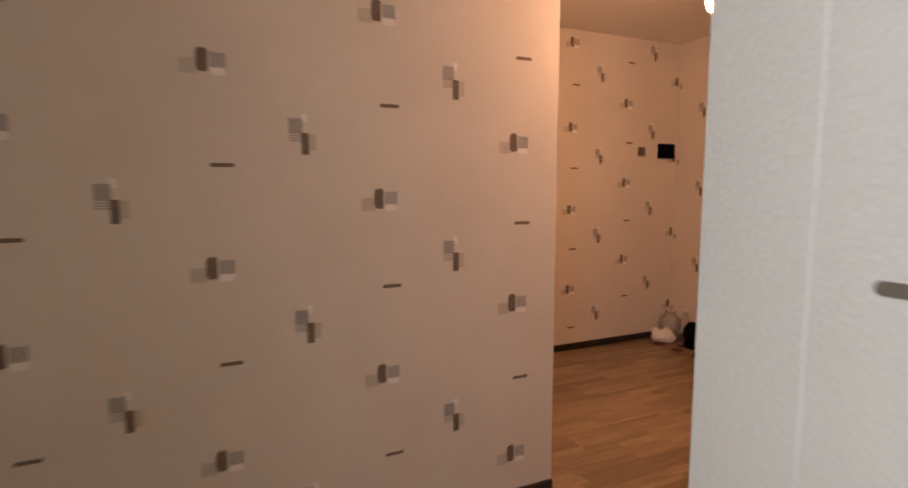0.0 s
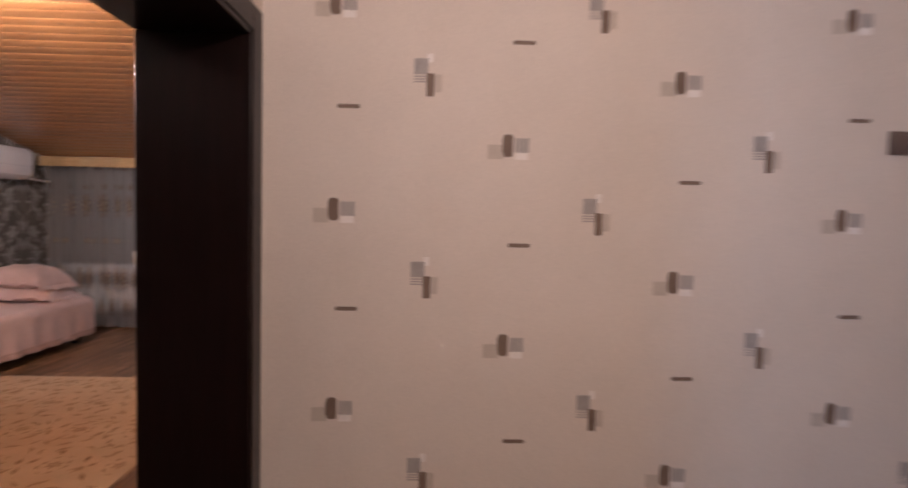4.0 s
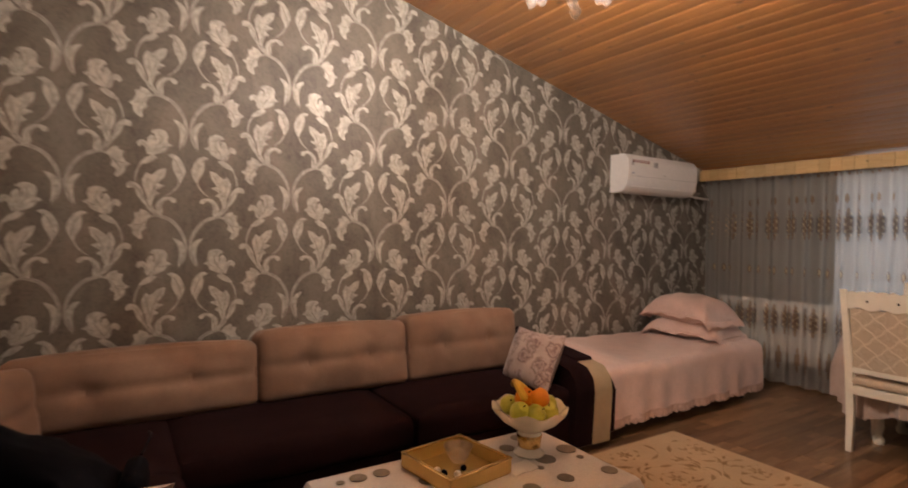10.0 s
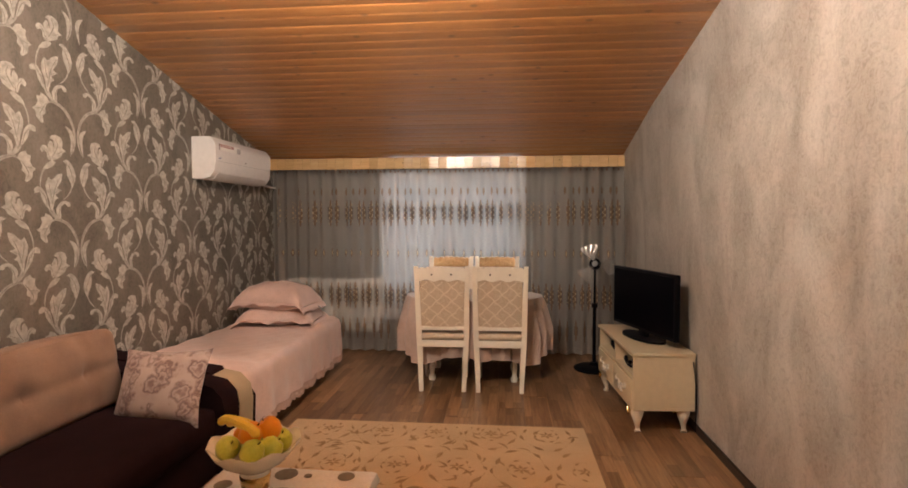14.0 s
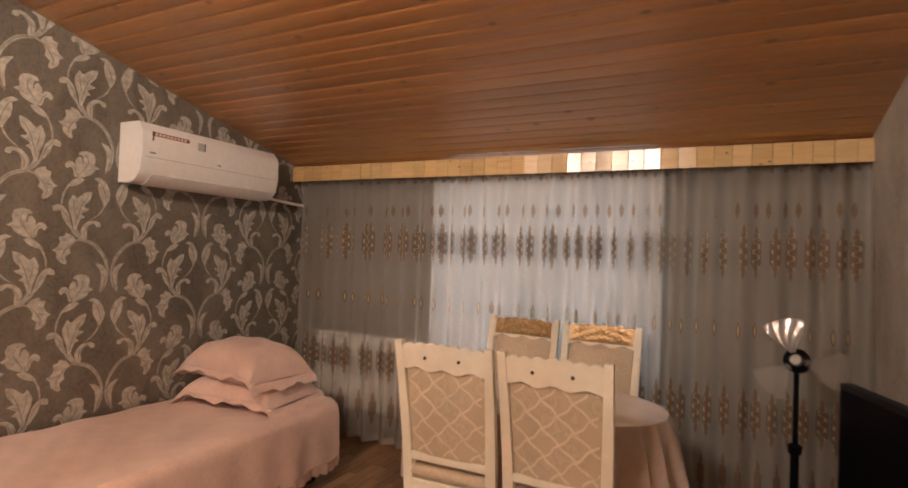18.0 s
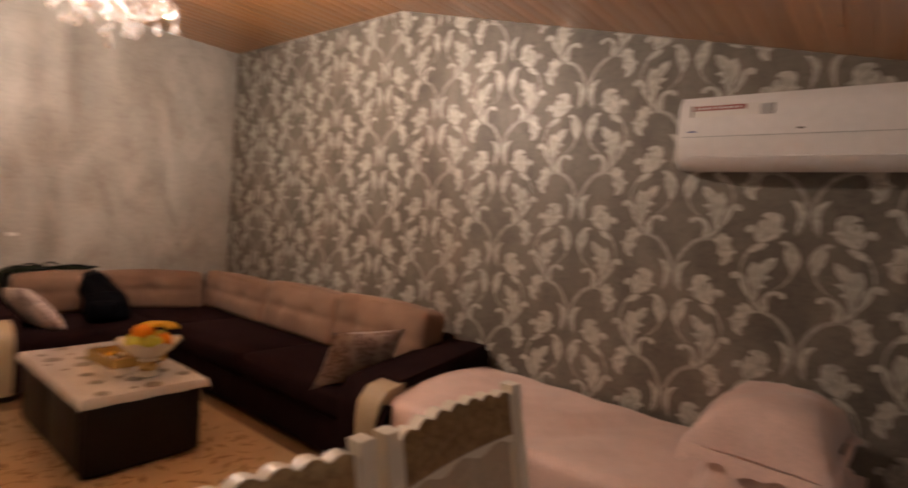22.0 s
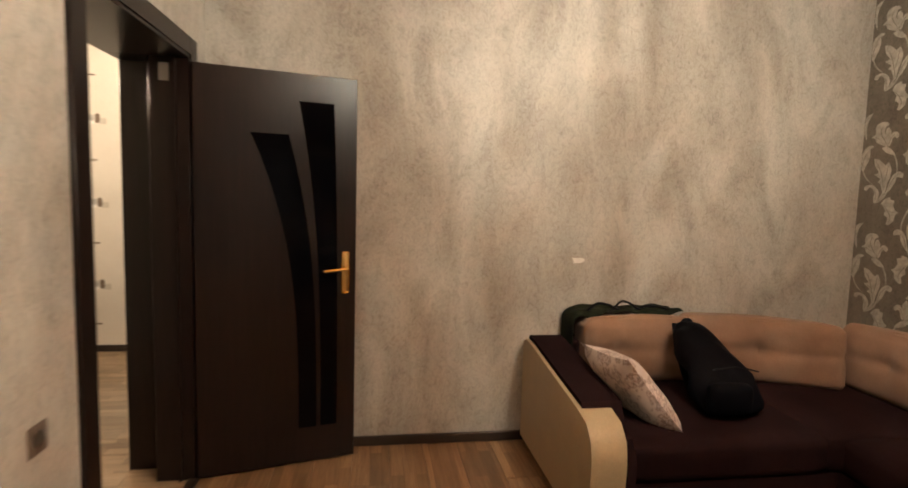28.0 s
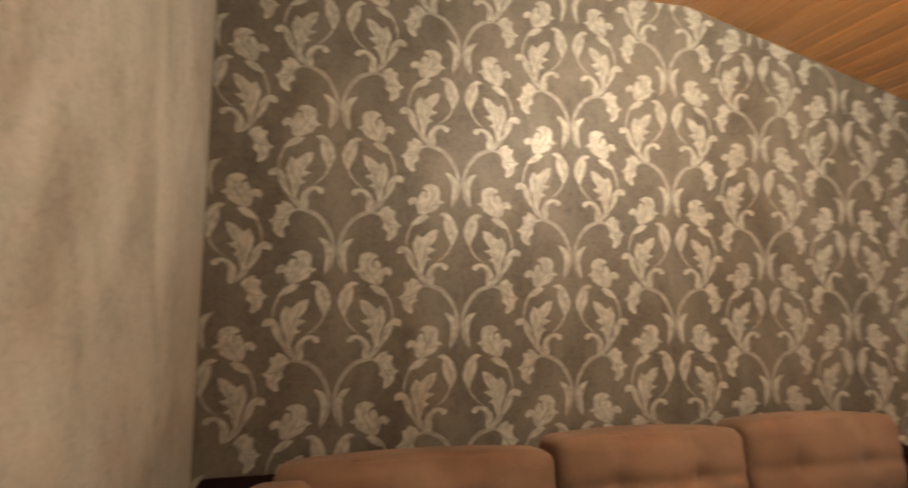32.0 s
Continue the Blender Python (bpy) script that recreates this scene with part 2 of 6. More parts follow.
M = dict(
    # grey range widened past the paper's own mottle for painted lamplight patches
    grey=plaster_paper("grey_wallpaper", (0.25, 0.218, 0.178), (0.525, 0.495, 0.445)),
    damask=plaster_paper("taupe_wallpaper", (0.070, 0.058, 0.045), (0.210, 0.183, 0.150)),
    leafprint=surface("champagne_print", (0.26, 0.245, 0.21), (0.62, 0.59, 0.52), 34, 160, 0.42, 0.1, 0.3),
    veinprint=surface("taupe_vein_print", (0.17, 0.158, 0.135), (0.33, 0.312, 0.272), 30, 160, 0.5, 0.1, 0.3),
    vineprint=surface("dull_champagne_print", (0.22, 0.21, 0.18), (0.52, 0.495, 0.435), 30, 160, 0.5, 0.1, 0.3),
    hallpaper=surface("cream_wallpaper", (0.66, 0.60, 0.52), (0.74, 0.68, 0.60), 2, 190, 0.6, bump=0.1),
    dark_print=surface("brown_print", (0.145, 0.095, 0.065), (0.20, 0.145, 0.105), 30, 200, 0.6),
    grey_print=surface("grey_print", (0.30, 0.28, 0.26), (0.42, 0.39, 0.36), 30, 200, 0.5),
    pale_print=surface("pale_print", (0.50, 0.45, 0.38), (0.58, 0.52, 0.44), 30, 200, 0.6),
    white_print=surface("pearl_print", (0.80, 0.77, 0.72), (0.88, 0.85, 0.80), 30, 200, 0.3),
    laminate=wood("oak_laminate", (0.22, 0.112, 0.052), (0.40, 0.232, 0.118), (0.57, 0.365, 0.20), (2.2, 30, 30), 0.34, coat=0.2, strips=True, tint=0.38),
    hall_laminate=wood("pale_laminate", (0.26, 0.165, 0.095), (0.40, 0.275, 0.17), (0.50, 0.36, 0.235), (2.2, 30, 30), 0.36, coat=0.15, strips=True, tint=0.15),
    pine=wood("lacquered_pine", (0.40, 0.158, 0.045), (0.52, 0.228, 0.066), (0.62, 0.305, 0.10), (22, 1.0, 22), 0.4, knots=(7.5, 4.2, 4), coat=1.0, coat_rough=0.36, tint=0.28, shift=False, spec=0.9),
    pale_pine=wood("pale_pine", (0.66, 0.41, 0.17), (0.78, 0.53, 0.245), (0.86, 0.62, 0.31), (22, 1.2, 22), 0.25, knots=(9, 12, 14), coat=0.7, tint=0.2, shift=True),
    wenge=wood("dark_veneer", (0.006, 0.0026, 0.002), (0.0105, 0.005, 0.004), (0.017, 0.0085, 0.0068), (26, 26, 1.2), 0.3, coat=0.0, tint=0.1, shift=True, spec=0.32),
    mahogany=wood("brown_door_film", (0.060, 0.015, 0.007), (0.088, 0.023, 0.010), (0.120, 0.034, 0.015), (20, 20, 1.4), 0.5, coat=0.0, tint=0.05),
    skirting=surface("dark_skirting", (0.020, 0.012, 0.009), (0.038, 0.024, 0.018), 8, 80, 0.4),
    white=plain("white_paint", (0.78, 0.76, 0.72), 0.45),
    ivory=plain("ivory_lacquer", (0.86, 0.81, 0.69), 0.34, coat=0.2),
    stand=plain("cream_board", (0.72, 0.62, 0.43), 0.35, coat=0.15),
    plastic=plain("white_plastic", (0.82, 0.80, 0.78), 0.22, coat=0.3),
    black=plain("black_plastic", (0.004, 0.004, 0.006), 0.45, spec=0.1),
    screen=plain("dark_screen", (0.002, 0.002, 0.004), 0.3, spec=0.03),
    red=plain("red_plastic", (0.42, 0.02, 0.015), 0.3, coat=0.3),
    grey_plastic=plain("grey_plastic", (0.42, 0.42, 0.42), 0.4),
    brown_plastic=plain("brown_plastic", (0.15, 0.115, 0.095), 0.35),
    steel=plain("steel", (0.50, 0.49, 0.47), 0.28, 1.0),
    brass=plain("brass", (0.78, 0.56, 0.24), 0.25, 1.0),
    crystal=plain("cut_glass", (0.97, 0.97, 0.97), 0.0, clear=0.84, ior=1.52, coat=0.6, alpha=0.62),
    cup_glass=plain("thin_glass", (0.97, 0.97, 0.97), 0.0, clear=0.95, ior=1.5, coat=0.5, alpha=0.30),
    smoke=plain("dark_glass", (0.0012, 0.0012, 0.002), 0.1, spec=0.08),
    amber=plain("gold_glass", (0.85, 0.62, 0.22), 0.12, 0.35, clear=0.45, ior=1.4),
    bulb=plain("warm_bulb", (1.0, 0.62, 0.30), 0.4, glow=BULB_POWER, glow_colour=(1.0, 0.835, 0.72)),
    bulb_glass=plain("warm_bulb_glass", (1.0, 0.86, 0.7), 0.1, glow=220.0, glow_colour=(1.0, 0.83, 0.66), alpha=0.3),
    hall_bulb=plain("hall_bulb", (1.0, 0.7, 0.4), 0.4, glow=HALL_POWER, glow_colour=(1.0, 0.745, 0.585)),
    suede=surface("tan_suede", (0.19, 0.113, 0.077), (0.28, 0.175, 0.121), 5, 160, 0.9, sheen=0.1, bump=0.25, spec=0.15),
    brown_suede=surface("dark_brown_suede", (0.012, 0.006, 0.0066), (0.022, 0.011, 0.012), 5, 160, 0.95, sheen=0.0, bump=0.25, spec=0.03),
    vinyl=surface("beige_vinyl", (0.37, 0.285, 0.175), (0.45, 0.355, 0.225), 7, 120, 0.42, bump=0.12),
    rose=surface("rose_bedspread", (0.66, 0.475, 0.415), (0.79, 0.59, 0.525), 9, 90, 0.42, sheen=0.35, bump=0.35),
    lace=surface("rose_lace", (0.50, 0.33, 0.27), (0.66, 0.47, 0.40), 40, 160, 0.8, bump=0.4),
    satin=surface("beige_satin", (0.46, 0.355, 0.30), (0.60, 0.475, 0.41), 8, 120, 0.2, sheen=0.6, bump=0.1, coat=0.4),
    upholstery=floral("beige_brocade", (0.60, 0.49, 0.36), (0.52, 0.42, 0.30), (0.66, 0.56, 0.43), 11, 0.6),
    cushion=floral("floral_cushion", (0.52, 0.41, 0.36), (0.23, 0.135, 0.115), (0.10, 0.05, 0.045), 11, 0.6),
    pale_cushion=floral("pale_floral_cushion", (0.70, 0.58, 0.52), (0.36, 0.23, 0.19), (0.09, 0.045, 0.035), 15, 0.7),
    rug=surface("tan_pile", (0.50, 0.345, 0.185), (0.64, 0.455, 0.255), 4, 170, 0.95, sheen=0.2, bump=0.6),
    rug_line=surface("brown_pile", (0.24, 0.145, 0.07), (0.46, 0.31, 0.165), 9, 170, 0.95, bump=0.6),
    oilcloth=surface("white_oilcloth", (0.74, 0.74, 0.74), (0.86, 0.86, 0.86), 5, 120, 0.2, bump=0.1, coat=0.3),
    dots=surface("grey_gold_dots", (0.15, 0.135, 0.11), (0.24, 0.22, 0.18), 40, 160, 0.35),
    cabinet=surface("dark_chest", (0.010, 0.006, 0.005), (0.018, 0.010, 0.009), 6, 90, 0.5, spec=0.3),
    bag=surface("black_nylon", (0.0015, 0.0015, 0.0025), (0.0035, 0.0035, 0.006), 12, 150, 0.7, bump=0.3, spec=0.06),
    scarf=surface("green_black_cloth", (0.004, 0.005, 0.005), (0.020, 0.024, 0.012), 14, 120, 0.9, bump=0.3, spec=0.1),
    gauze=sheer("grey_gauze", (0.80, 0.77, 0.73), 0.32),
    embroidery=sheer("brown_embroidery", (0.31, 0.22, 0.155), 0.66),
    carving=surface("bronze_carving", (0.17, 0.09, 0.036), (0.50, 0.34, 0.165), 55, 200, 0.35, 0.5, 0.2),
    band=sheer("brown_band", (0.40, 0.31, 0.25), 0.38),
    thread=sheer("gold_embroidery", (0.56, 0.46, 0.32), 0.88),
    blind=sheer("white_blind", (0.84, 0.85, 0.87), 0.97),
    porcelain=plain("cream_porcelain", (0.80, 0.77, 0.68), 0.2, coat=0.4),
    apple=surface("green_apple", (0.50, 0.56, 0.05), (0.70, 0.72, 0.12), 18, 90, 0.35, coat=0.3, bump=0.03),
    orange=surface("orange_peel", (0.86, 0.27, 0.008), (0.92, 0.36, 0.015), 18, 220, 0.42, bump=0.2),
    banana=surface("banana_peel", (0.85, 0.53, 0.04), (0.90, 0.62, 0.08), 18, 90, 0.45, bump=0.05),
    paper=plain("white_paper", (0.80, 0.79, 0.76), 0.7),
    foil=plain("silver_foil", (0.62, 0.63, 0.64), 0.3, 0.8),
    haze=plain("clear_plastic", (0.75, 0.75, 0.74), 0.25, clear=0.7, alpha=0.35),
    shoe=surface("black_leather", (0.003, 0.003, 0.003), (0.006, 0.0055, 0.005), 20, 120, 0.5, spec=0.2),
    mat=surface("brown_mat", (0.22, 0.13, 0.08), (0.31, 0.195, 0.125), 9, 150, 0.8, bump=0.4),
    maroon=surface("maroon_cloth", (0.07, 0.02, 0.015), (0.11, 0.035, 0.025), 20, 120, 0.8),
    label_dark=plain("label_ink", (0.05, 0.03, 0.02), 0.5),
    label_blue=plain("label_blue", (0.05, 0.10, 0.30), 0.4),
    label_red=plain("label_red", (0.30, 0.06, 0.05), 0.5),
)


# ---- building helpers ----
def bm_box(bm, a, b, bevel=0.0, seg=2):
    r = bmesh.ops.create_cube(bm, size=1)
    for v in r["verts"]:
        v.co = Vector([(a[i] + b[i]) / 2 + v.co[i] * (b[i] - a[i]) for i in range(3)])
    if bevel:
        es = list({e for v in r["verts"] for e in v.link_edges})
        bmesh.ops.bevel(bm, geom=es, offset=bevel, segments=seg, affect="EDGES", profile=0.6)
    return bm


def box(a, b, bevel=0.0, seg=2):
    return bm_box(bmesh.new(), a, b, bevel, seg)


def lathe(profile, sides=20, centre=(0, 0, 0), bm=None):
    """Turns (radius, height) pairs about the upright axis."""
    bm = bm or bmesh.new()
    rings = []
    for r, z in profile:
        if r < 1e-5:
            rings.append([bm.verts.new((centre[0], centre[1], centre[2] + z))])
        else:
            rings.append([bm.verts.new((centre[0] + r * math.cos(2 * math.pi * k / sides), centre[1] + r * math.sin(2 * math.pi * k / sides), centre[2] + z)) for k in range(sides)])
    for p, q in zip(rings, rings[1:]):
        for k in range(sides):
            f = [p[k % len(p)], p[(k + 1) % len(p)], q[(k + 1) % len(q)], q[k % len(q)]]
            f = list(dict.fromkeys(f))
            if len(f) > 2:
                bm.faces.new(f)
    return bm


def tube(path, radius, sides=8, bm=None, caps=True):
    """A round bar along a list of points; radius: a number or one for each point."""
    bm = bm or bmesh.new()
    pts = [Vector(p) for p in path]
    rs = radius if isinstance(radius, (list, tuple)) else [radius] * len(pts)
    rings, side = [], None
    for i, p in enumerate(pts):
        d = (pts[min(i + 1, len(pts) - 1)] - pts[max(i - 1, 0)]).normalized()
        if side is None:
            side = d.orthogonal().normalized()
        side = (side - d * side.dot(d)).normalized()
        up = d.cross(side)
        rings.append([bm.verts.new(p + (side * math.cos(2 * math.pi * k / sides) + up * math.sin(2 * math.pi * k / sides)) * rs[i]) for k in range(sides)])
    for a, b in zip(rings, rings[1:]):
        for k in range(sides):
            bm.faces.new([a[k], a[(k + 1) % sides], b[(k + 1) % sides], b[k]])
    if caps:
        bm.faces.new(rings[0][::-1])
        bm.faces.new(rings[-1])
    return bm


def curve_points(ctrl, steps=12):
    """A smooth run through the given points."""
    pts = [Vector(p) for p in ctrl]
    ext = [2 * pts[0] - pts[1], *pts, 2 * pts[-1] - pts[-2]]
    out = []
    for i in range(1, len(ext) - 2):
        for s in range(steps):
            t = s / steps
            a, b, c, d = ext[i - 1 : i + 3]
            out.append(0.5 * (2 * b + (c - a) * t + (2 * a - 5 * b + 4 * c - d) * t * t + (3 * b - a - 3 * c + d) * t ** 3))
    return out + [pts[-1]]


def prism(outline, z0, z1, bm=None, axis="z"):
    """A flat outline drawn out along an axis."""
    bm = bm or bmesh.new()
    order = {"z": lambda u, v, w: (u, v, w), "x": lambda u, v, w: (w, u, v), "y": lambda u, v, w: (u, w, v)}[axis]
    lo = [bm.verts.new(order(u, v, z0)) for u, v in outline]
    hi = [bm.verts.new(order(u, v, z1)) for u, v in outline]
    n = len(outline)
    bm.faces.new(lo[::-1])
    bm.faces.new(hi)
    for k in range(n):
        bm.faces.new([lo[k], lo[(k + 1) % n], hi[(k + 1) % n], hi[k]])
    return bm


def sheet(nu, nv, fn, thick=0.0, bm=None):
    """A grid of points fn(u, v) for u, v from 0 to 1."""
    bm = bm or bmesh.new()
    g = [[bm.verts.new(fn(i / nu, j / nv)) for j in range(nv + 1)] for i in range(nu + 1)]
    fs = [bm.faces.new([g[i][j], g[i + 1][j], g[i + 1][j + 1], g[i][j + 1]]) for i in range(nu) for j in range(nv)]
    if thick:
        bmesh.ops.recalc_face_normals(bm, faces=fs)
        bmesh.ops.solidify(bm, geom=fs, thickness=thick)
    return bm


def pillow_mesh(w, h, d, seg=12, sag=0.0, pinch=0.5):
    """A stuffed cushion in the local x-z plane, thick along y, with pulled-out corners."""
    bm = bmesh.new()
    for sgn in (-1, 1):
        def fn(u, v, sgn=sgn):
            a, b = 2 * u - 1, 2 * v - 1
            full = max(0.0, (1 - abs(a) ** 2.6) * (1 - abs(b) ** 2.6)) ** pinch
            kx, kz = 1 - 0.10 * (1 - b * b) * abs(a), 1 - 0.10 * (1 - a * a) * abs(b)
            ripple = 0.06 * math.sin(7 * a + 3 * b) * full
            return (a * w / 2 * kx, sgn * d / 2 * full * (1 + ripple), b * h / 2 * kz - sag * full * (1 - b) * 0.2)
        sheet(seg, seg, fn, bm=bm)
    bmesh.ops.remove_doubles(bm, verts=bm.verts, dist=0.0005)
    return bm


def finish(bm, name, smooth=True, angle=40):
    bmesh.ops.recalc_face_normals(bm, faces=bm.faces)
    me = bpy.data.meshes.new(name)
    if smooth:
        for f in bm.faces:
            f.smooth = True
        for e in bm.edges:
            if len(e.link_faces) == 2 and e.calc_face_angle(0) > radians(angle):
                e.smooth = False
    bm.to_mesh(me)
    bm.free()
    return me


def part(name, bm, material, parent, label="", at=None, smooth=True):
    """One mesh object under a thing or under a part."""
    me = finish(bm, name, smooth)
    me.materials.append(M[material])
    ob = new(name, me)
    ob.parent = parent
    if at is not None:
        ob.matrix_basis = at
    return tagged(ob, label)


def thing(name, label, category, at=(0, 0, 0), turn=0, group=""):
    ob = new(name)
    ob.empty_display_size = 0.1
    ob.matrix_basis = pose(*at, 0, 0, turn)
    return tagged(ob, label, category, group)


def solid(name, bm, material, label, category, kind="", at=None, smooth=True, group=""):
    """A thing or a piece of the setting that is one mesh."""
    me = finish(bm, name, smooth)
    me.materials.append(M[material])
    ob = new(name, me)
    if at is not None:
        ob.matrix_basis = at
    return tagged(ob, label, category, group, kind)


# ---- the setting: room ----
def wall_with_hole(name, x0, x1, y0, y1, z1, hole, label):
    """A wall along x with one door opening."""
    bm = bmesh.new()
    bm_box(bm, (x0, y0, 0), (hole[0], y1, z1))
    bm_box(bm, (hole[1], y0, 0), (x1, y1, z1))
    bm_box(bm, (hole[0], y0, hole[2]), (hole[1], y1, z1))
    return bm


YM = -0.165
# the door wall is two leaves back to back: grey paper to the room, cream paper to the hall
wall_south = solid("wall_south", wall_with_hole("w", XW, XE, YM, YS, 3.2, (DX0 - 0.02, DX1 + 0.02, DZ + 0.02), ""), "grey", "room wall with mottled grey embossed wallpaper, lamplight patches painted in", "wall", "structure", smooth=False)
for v in wall_south.data.vertices:
    if v.co.y > YM + 0.01:      # the upper part leans into the room towards the window
        v.co.y += 0.10 * max(0.0, v.co.x - 1.2) / (XE - 1.2) * v.co.z / 2.2
wall_west = solid("wall_west", box((NX + 0.2, YM, 0), (XW, YN + 0.2, 3.2)), "grey", "end wall with mottled grey embossed wallpaper, lamplight patches painted in", "wall", "structure", smooth=False)
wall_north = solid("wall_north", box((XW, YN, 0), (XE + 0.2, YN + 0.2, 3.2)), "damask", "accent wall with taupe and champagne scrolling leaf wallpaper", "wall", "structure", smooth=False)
WY0, WY1, WZ0, WZ1 = 1.08, 2.70, 0.62, 2.0
bm = bmesh.new()
bm_box(bm, (XE, YS, 0), (XE + 0.2, WY0, 2.4))
bm_box(bm, (XE, WY1, 0), (XE + 0.2, YN, 2.4))
bm_box(bm, (XE, WY0, 0), (XE + 0.2, WY1, WZ0))
bm_box(bm, (XE, WY0, WZ1), (XE + 0.2, WY1, 2.4))
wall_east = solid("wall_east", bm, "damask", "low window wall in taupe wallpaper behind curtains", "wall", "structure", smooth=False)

# ceiling: lacquered boards across the room, flat and then sloping down to the window
bm = bmesh.new()
pitch, x = 0.092, XW
while x < XE + 0.1:
    x1 = x + pitch
    if x < XK < x1:
        x1 = XK
    g, n = 0.004, 8
    face = [(x + g + (x1 - x - 2 * g) * k / n, 0.0022 * (2 * k / n - 1) ** 2) for k in range(n + 1)]
    p = [(x, roof(x) + 0.0065), *((u, roof(u) + w) for u, w in face), (x1, roof(x1) + 0.0065), (x1, roof(x1) + 0.03), (x, roof(x) + 0.03)]
    prism(p, YS, YN, bm, "y")
    x = x1
ceiling = solid("ceiling", bm, "pine", "orange lacquered pine board ceiling, flat then sloping", "ceiling", "structure")
bm = prism([(XW, ZC + 0.03), (XK, ZC + 0.03), (XE + 0.2, roof(XE + 0.2) + 0.03), (XE + 0.2, 3.3), (XW, 3.3)], YM, YN + 0.2, axis="y")
solid("roof_core", bm, "white", "roof body above the boards", "roof", "structure", smooth=False)

# pale valance board above the curtain, made of short upright boards
valance = thing("valance", "pale knotty pine valance board above the curtains", "valance", (5.95, 0, 1.985))
tagged(valance, kind="structure")
y = 0.07
k = 0
while y < YN - 0.002:
    w = min(0.088 + 0.008 * ((k * 7) % 4) / 3, YN - y)
    skew = ((k * 37) % 11 - 5) * 0.7
    part("board", box((0, -w / 2 + 0.0007, 0), (0.016, w / 2 - 0.0007, 0.118), 0.0015, 1), "pale_pine", valance, at=pose(0, y + w / 2, 0, 0, 0.15 * skew, skew))
    k += 1
    y += w
part("rail", box((0.03, 0.0, 0.03), (0.06, YN, 0.05)), "white", valance, "white curtain rail behind the boards")

# window behind the curtains: frame, glass and a white blind
win = thing("window_1", "white plastic window with a drawn white blind", "window", (XE, WY0, WZ0))
tagged(win, kind="structure")
W_, H_ = WY1 - WY0, WZ1 - WZ0
for a, b in (((0.06, 0, 0), (0.12, W_, 0.07)), ((0.06, 0, H_ - 0.07), (0.12, W_, H_)), ((0.06, 0, 0.07), (0.12, 0.07, H_ - 0.07)), ((0.06, W_ - 0.07, 0.07), (0.12, W_, H_ - 0.07)), ((0.06, W_ / 2 - 0.05, 0.07), (0.12, W_ / 2 + 0.05, H_ - 0.07))):
    part("window_frame", box(a, b, 0.006), "plastic", win)
part("pane", box((0.085, 0.07, 0.07), (0.095, W_ / 2 - 0.05, H_ - 0.07)), "smoke", win)
part("pane", box((0.085, W_ / 2 + 0.05, 0.07), (0.095, W_ - 0.07, H_ - 0.07)), "smoke", win)
part("blind", sheet(30, 2, lambda u, v: (-0.125 + 0.006 * math.sin(u * 40), u * (W_ - 0.04), -0.27 + v * (H_ + 0.25)), 0.002), "blind", win, "drawn white cloth blind")
part("window_sill", box((-0.1, -0.05, -0.09), (0.06, W_ + 0.05, -0.06), 0.005), "plastic", win)

# ---- the setting: hall ----
solid("wall_hall_north", wall_with_hole("w", NX + 0.2, HX + 0.15, HY, YM - 0.0005, HZ, (DH0 - 0.02, DX1 + 0.02, DZ + 0.02), ""), "hallpaper", "hall wall beside the dark door frame, cream wallpaper", "wall", "structure", smooth=False)
solid("wall_hall_end", box((NX, HY - 0.055, 0), (NX + 0.2, 3.2, HZ)), "hallpaper", "wall end in cream wallpaper with small brown motifs", "wall", "structure", smooth=False)
solid("wall_hall_east", box((HX, HD - 0.3, 0), (HX + 0.15, HY, HZ)), "hallpaper", "hall wall in cream wallpaper with small brown motifs", "wall", "structure", smooth=False)
solid("wall_hall_south", box((-2.18, HD - 0.3, 0), (-0.254, HS, HZ)), "hallpaper", "projecting hall wall in cream wallpaper with brown motifs", "wall", "structure", smooth=False)
FX0, FX1, FZ = -0.075, 0.875, 2.195
bm = bmesh.new()
bm_box(bm, (-0.254, HD - 0.3, 0), (FX0, HD, HZ))
bm_box(bm, (FX1, HD - 0.3, 0), (HX, HD, HZ))
bm_box(bm, (FX0, HD - 0.3, FZ), (FX1, HD, HZ))
solid("wall_hall_entrance", bm, "hallpaper", "wall round the entrance door, cream wallpaper", "wall", "structure", smooth=False)
solid("wall_passage", box((-2.18, HS, 0), (-2.04, 0.490, HZ), 0.004, 1), "hallpaper", "pale passage wall end in cream wallpaper", "wall", "structure", smooth=False)
solid("wall_kitchen_west", box((-4.4, -0.6, 0), (-4.25, 3.2, HZ)), "hallpaper", "plain pale wall of the room behind", "wall", "structure", smooth=False)
solid("wall_kitchen_north", box((-4.4, 3.2, 0), (NX + 0.2, 3.35, HZ)), "hallpaper", "plain pale wall of the room behind", "wall", "structure", smooth=False)
solid("wall_kitchen_south", box((-4.25, 0.36, 0), (-2.18, 0.490, HZ)), "hallpaper", "plain pale wall of the room behind", "wall", "structure", smooth=False)
# added out of view to keep the cool lamp off part of the end wall
solid("wall_kitchen_east", box((-2.68, 1.70, 0), (-2.56, 3.2, HZ)), "hallpaper", "unseen wall stub added to block the cool lamp", "wall", "structure", smooth=False)
bm = box((-4.4, HD - 0.3, HZ), (NX + 0.2, 3.35, HZ + 0.1))
bm_box(bm, (NX + 0.2, HD - 0.3, HZ), (HX + 0.15, YM, HZ + 0.1))
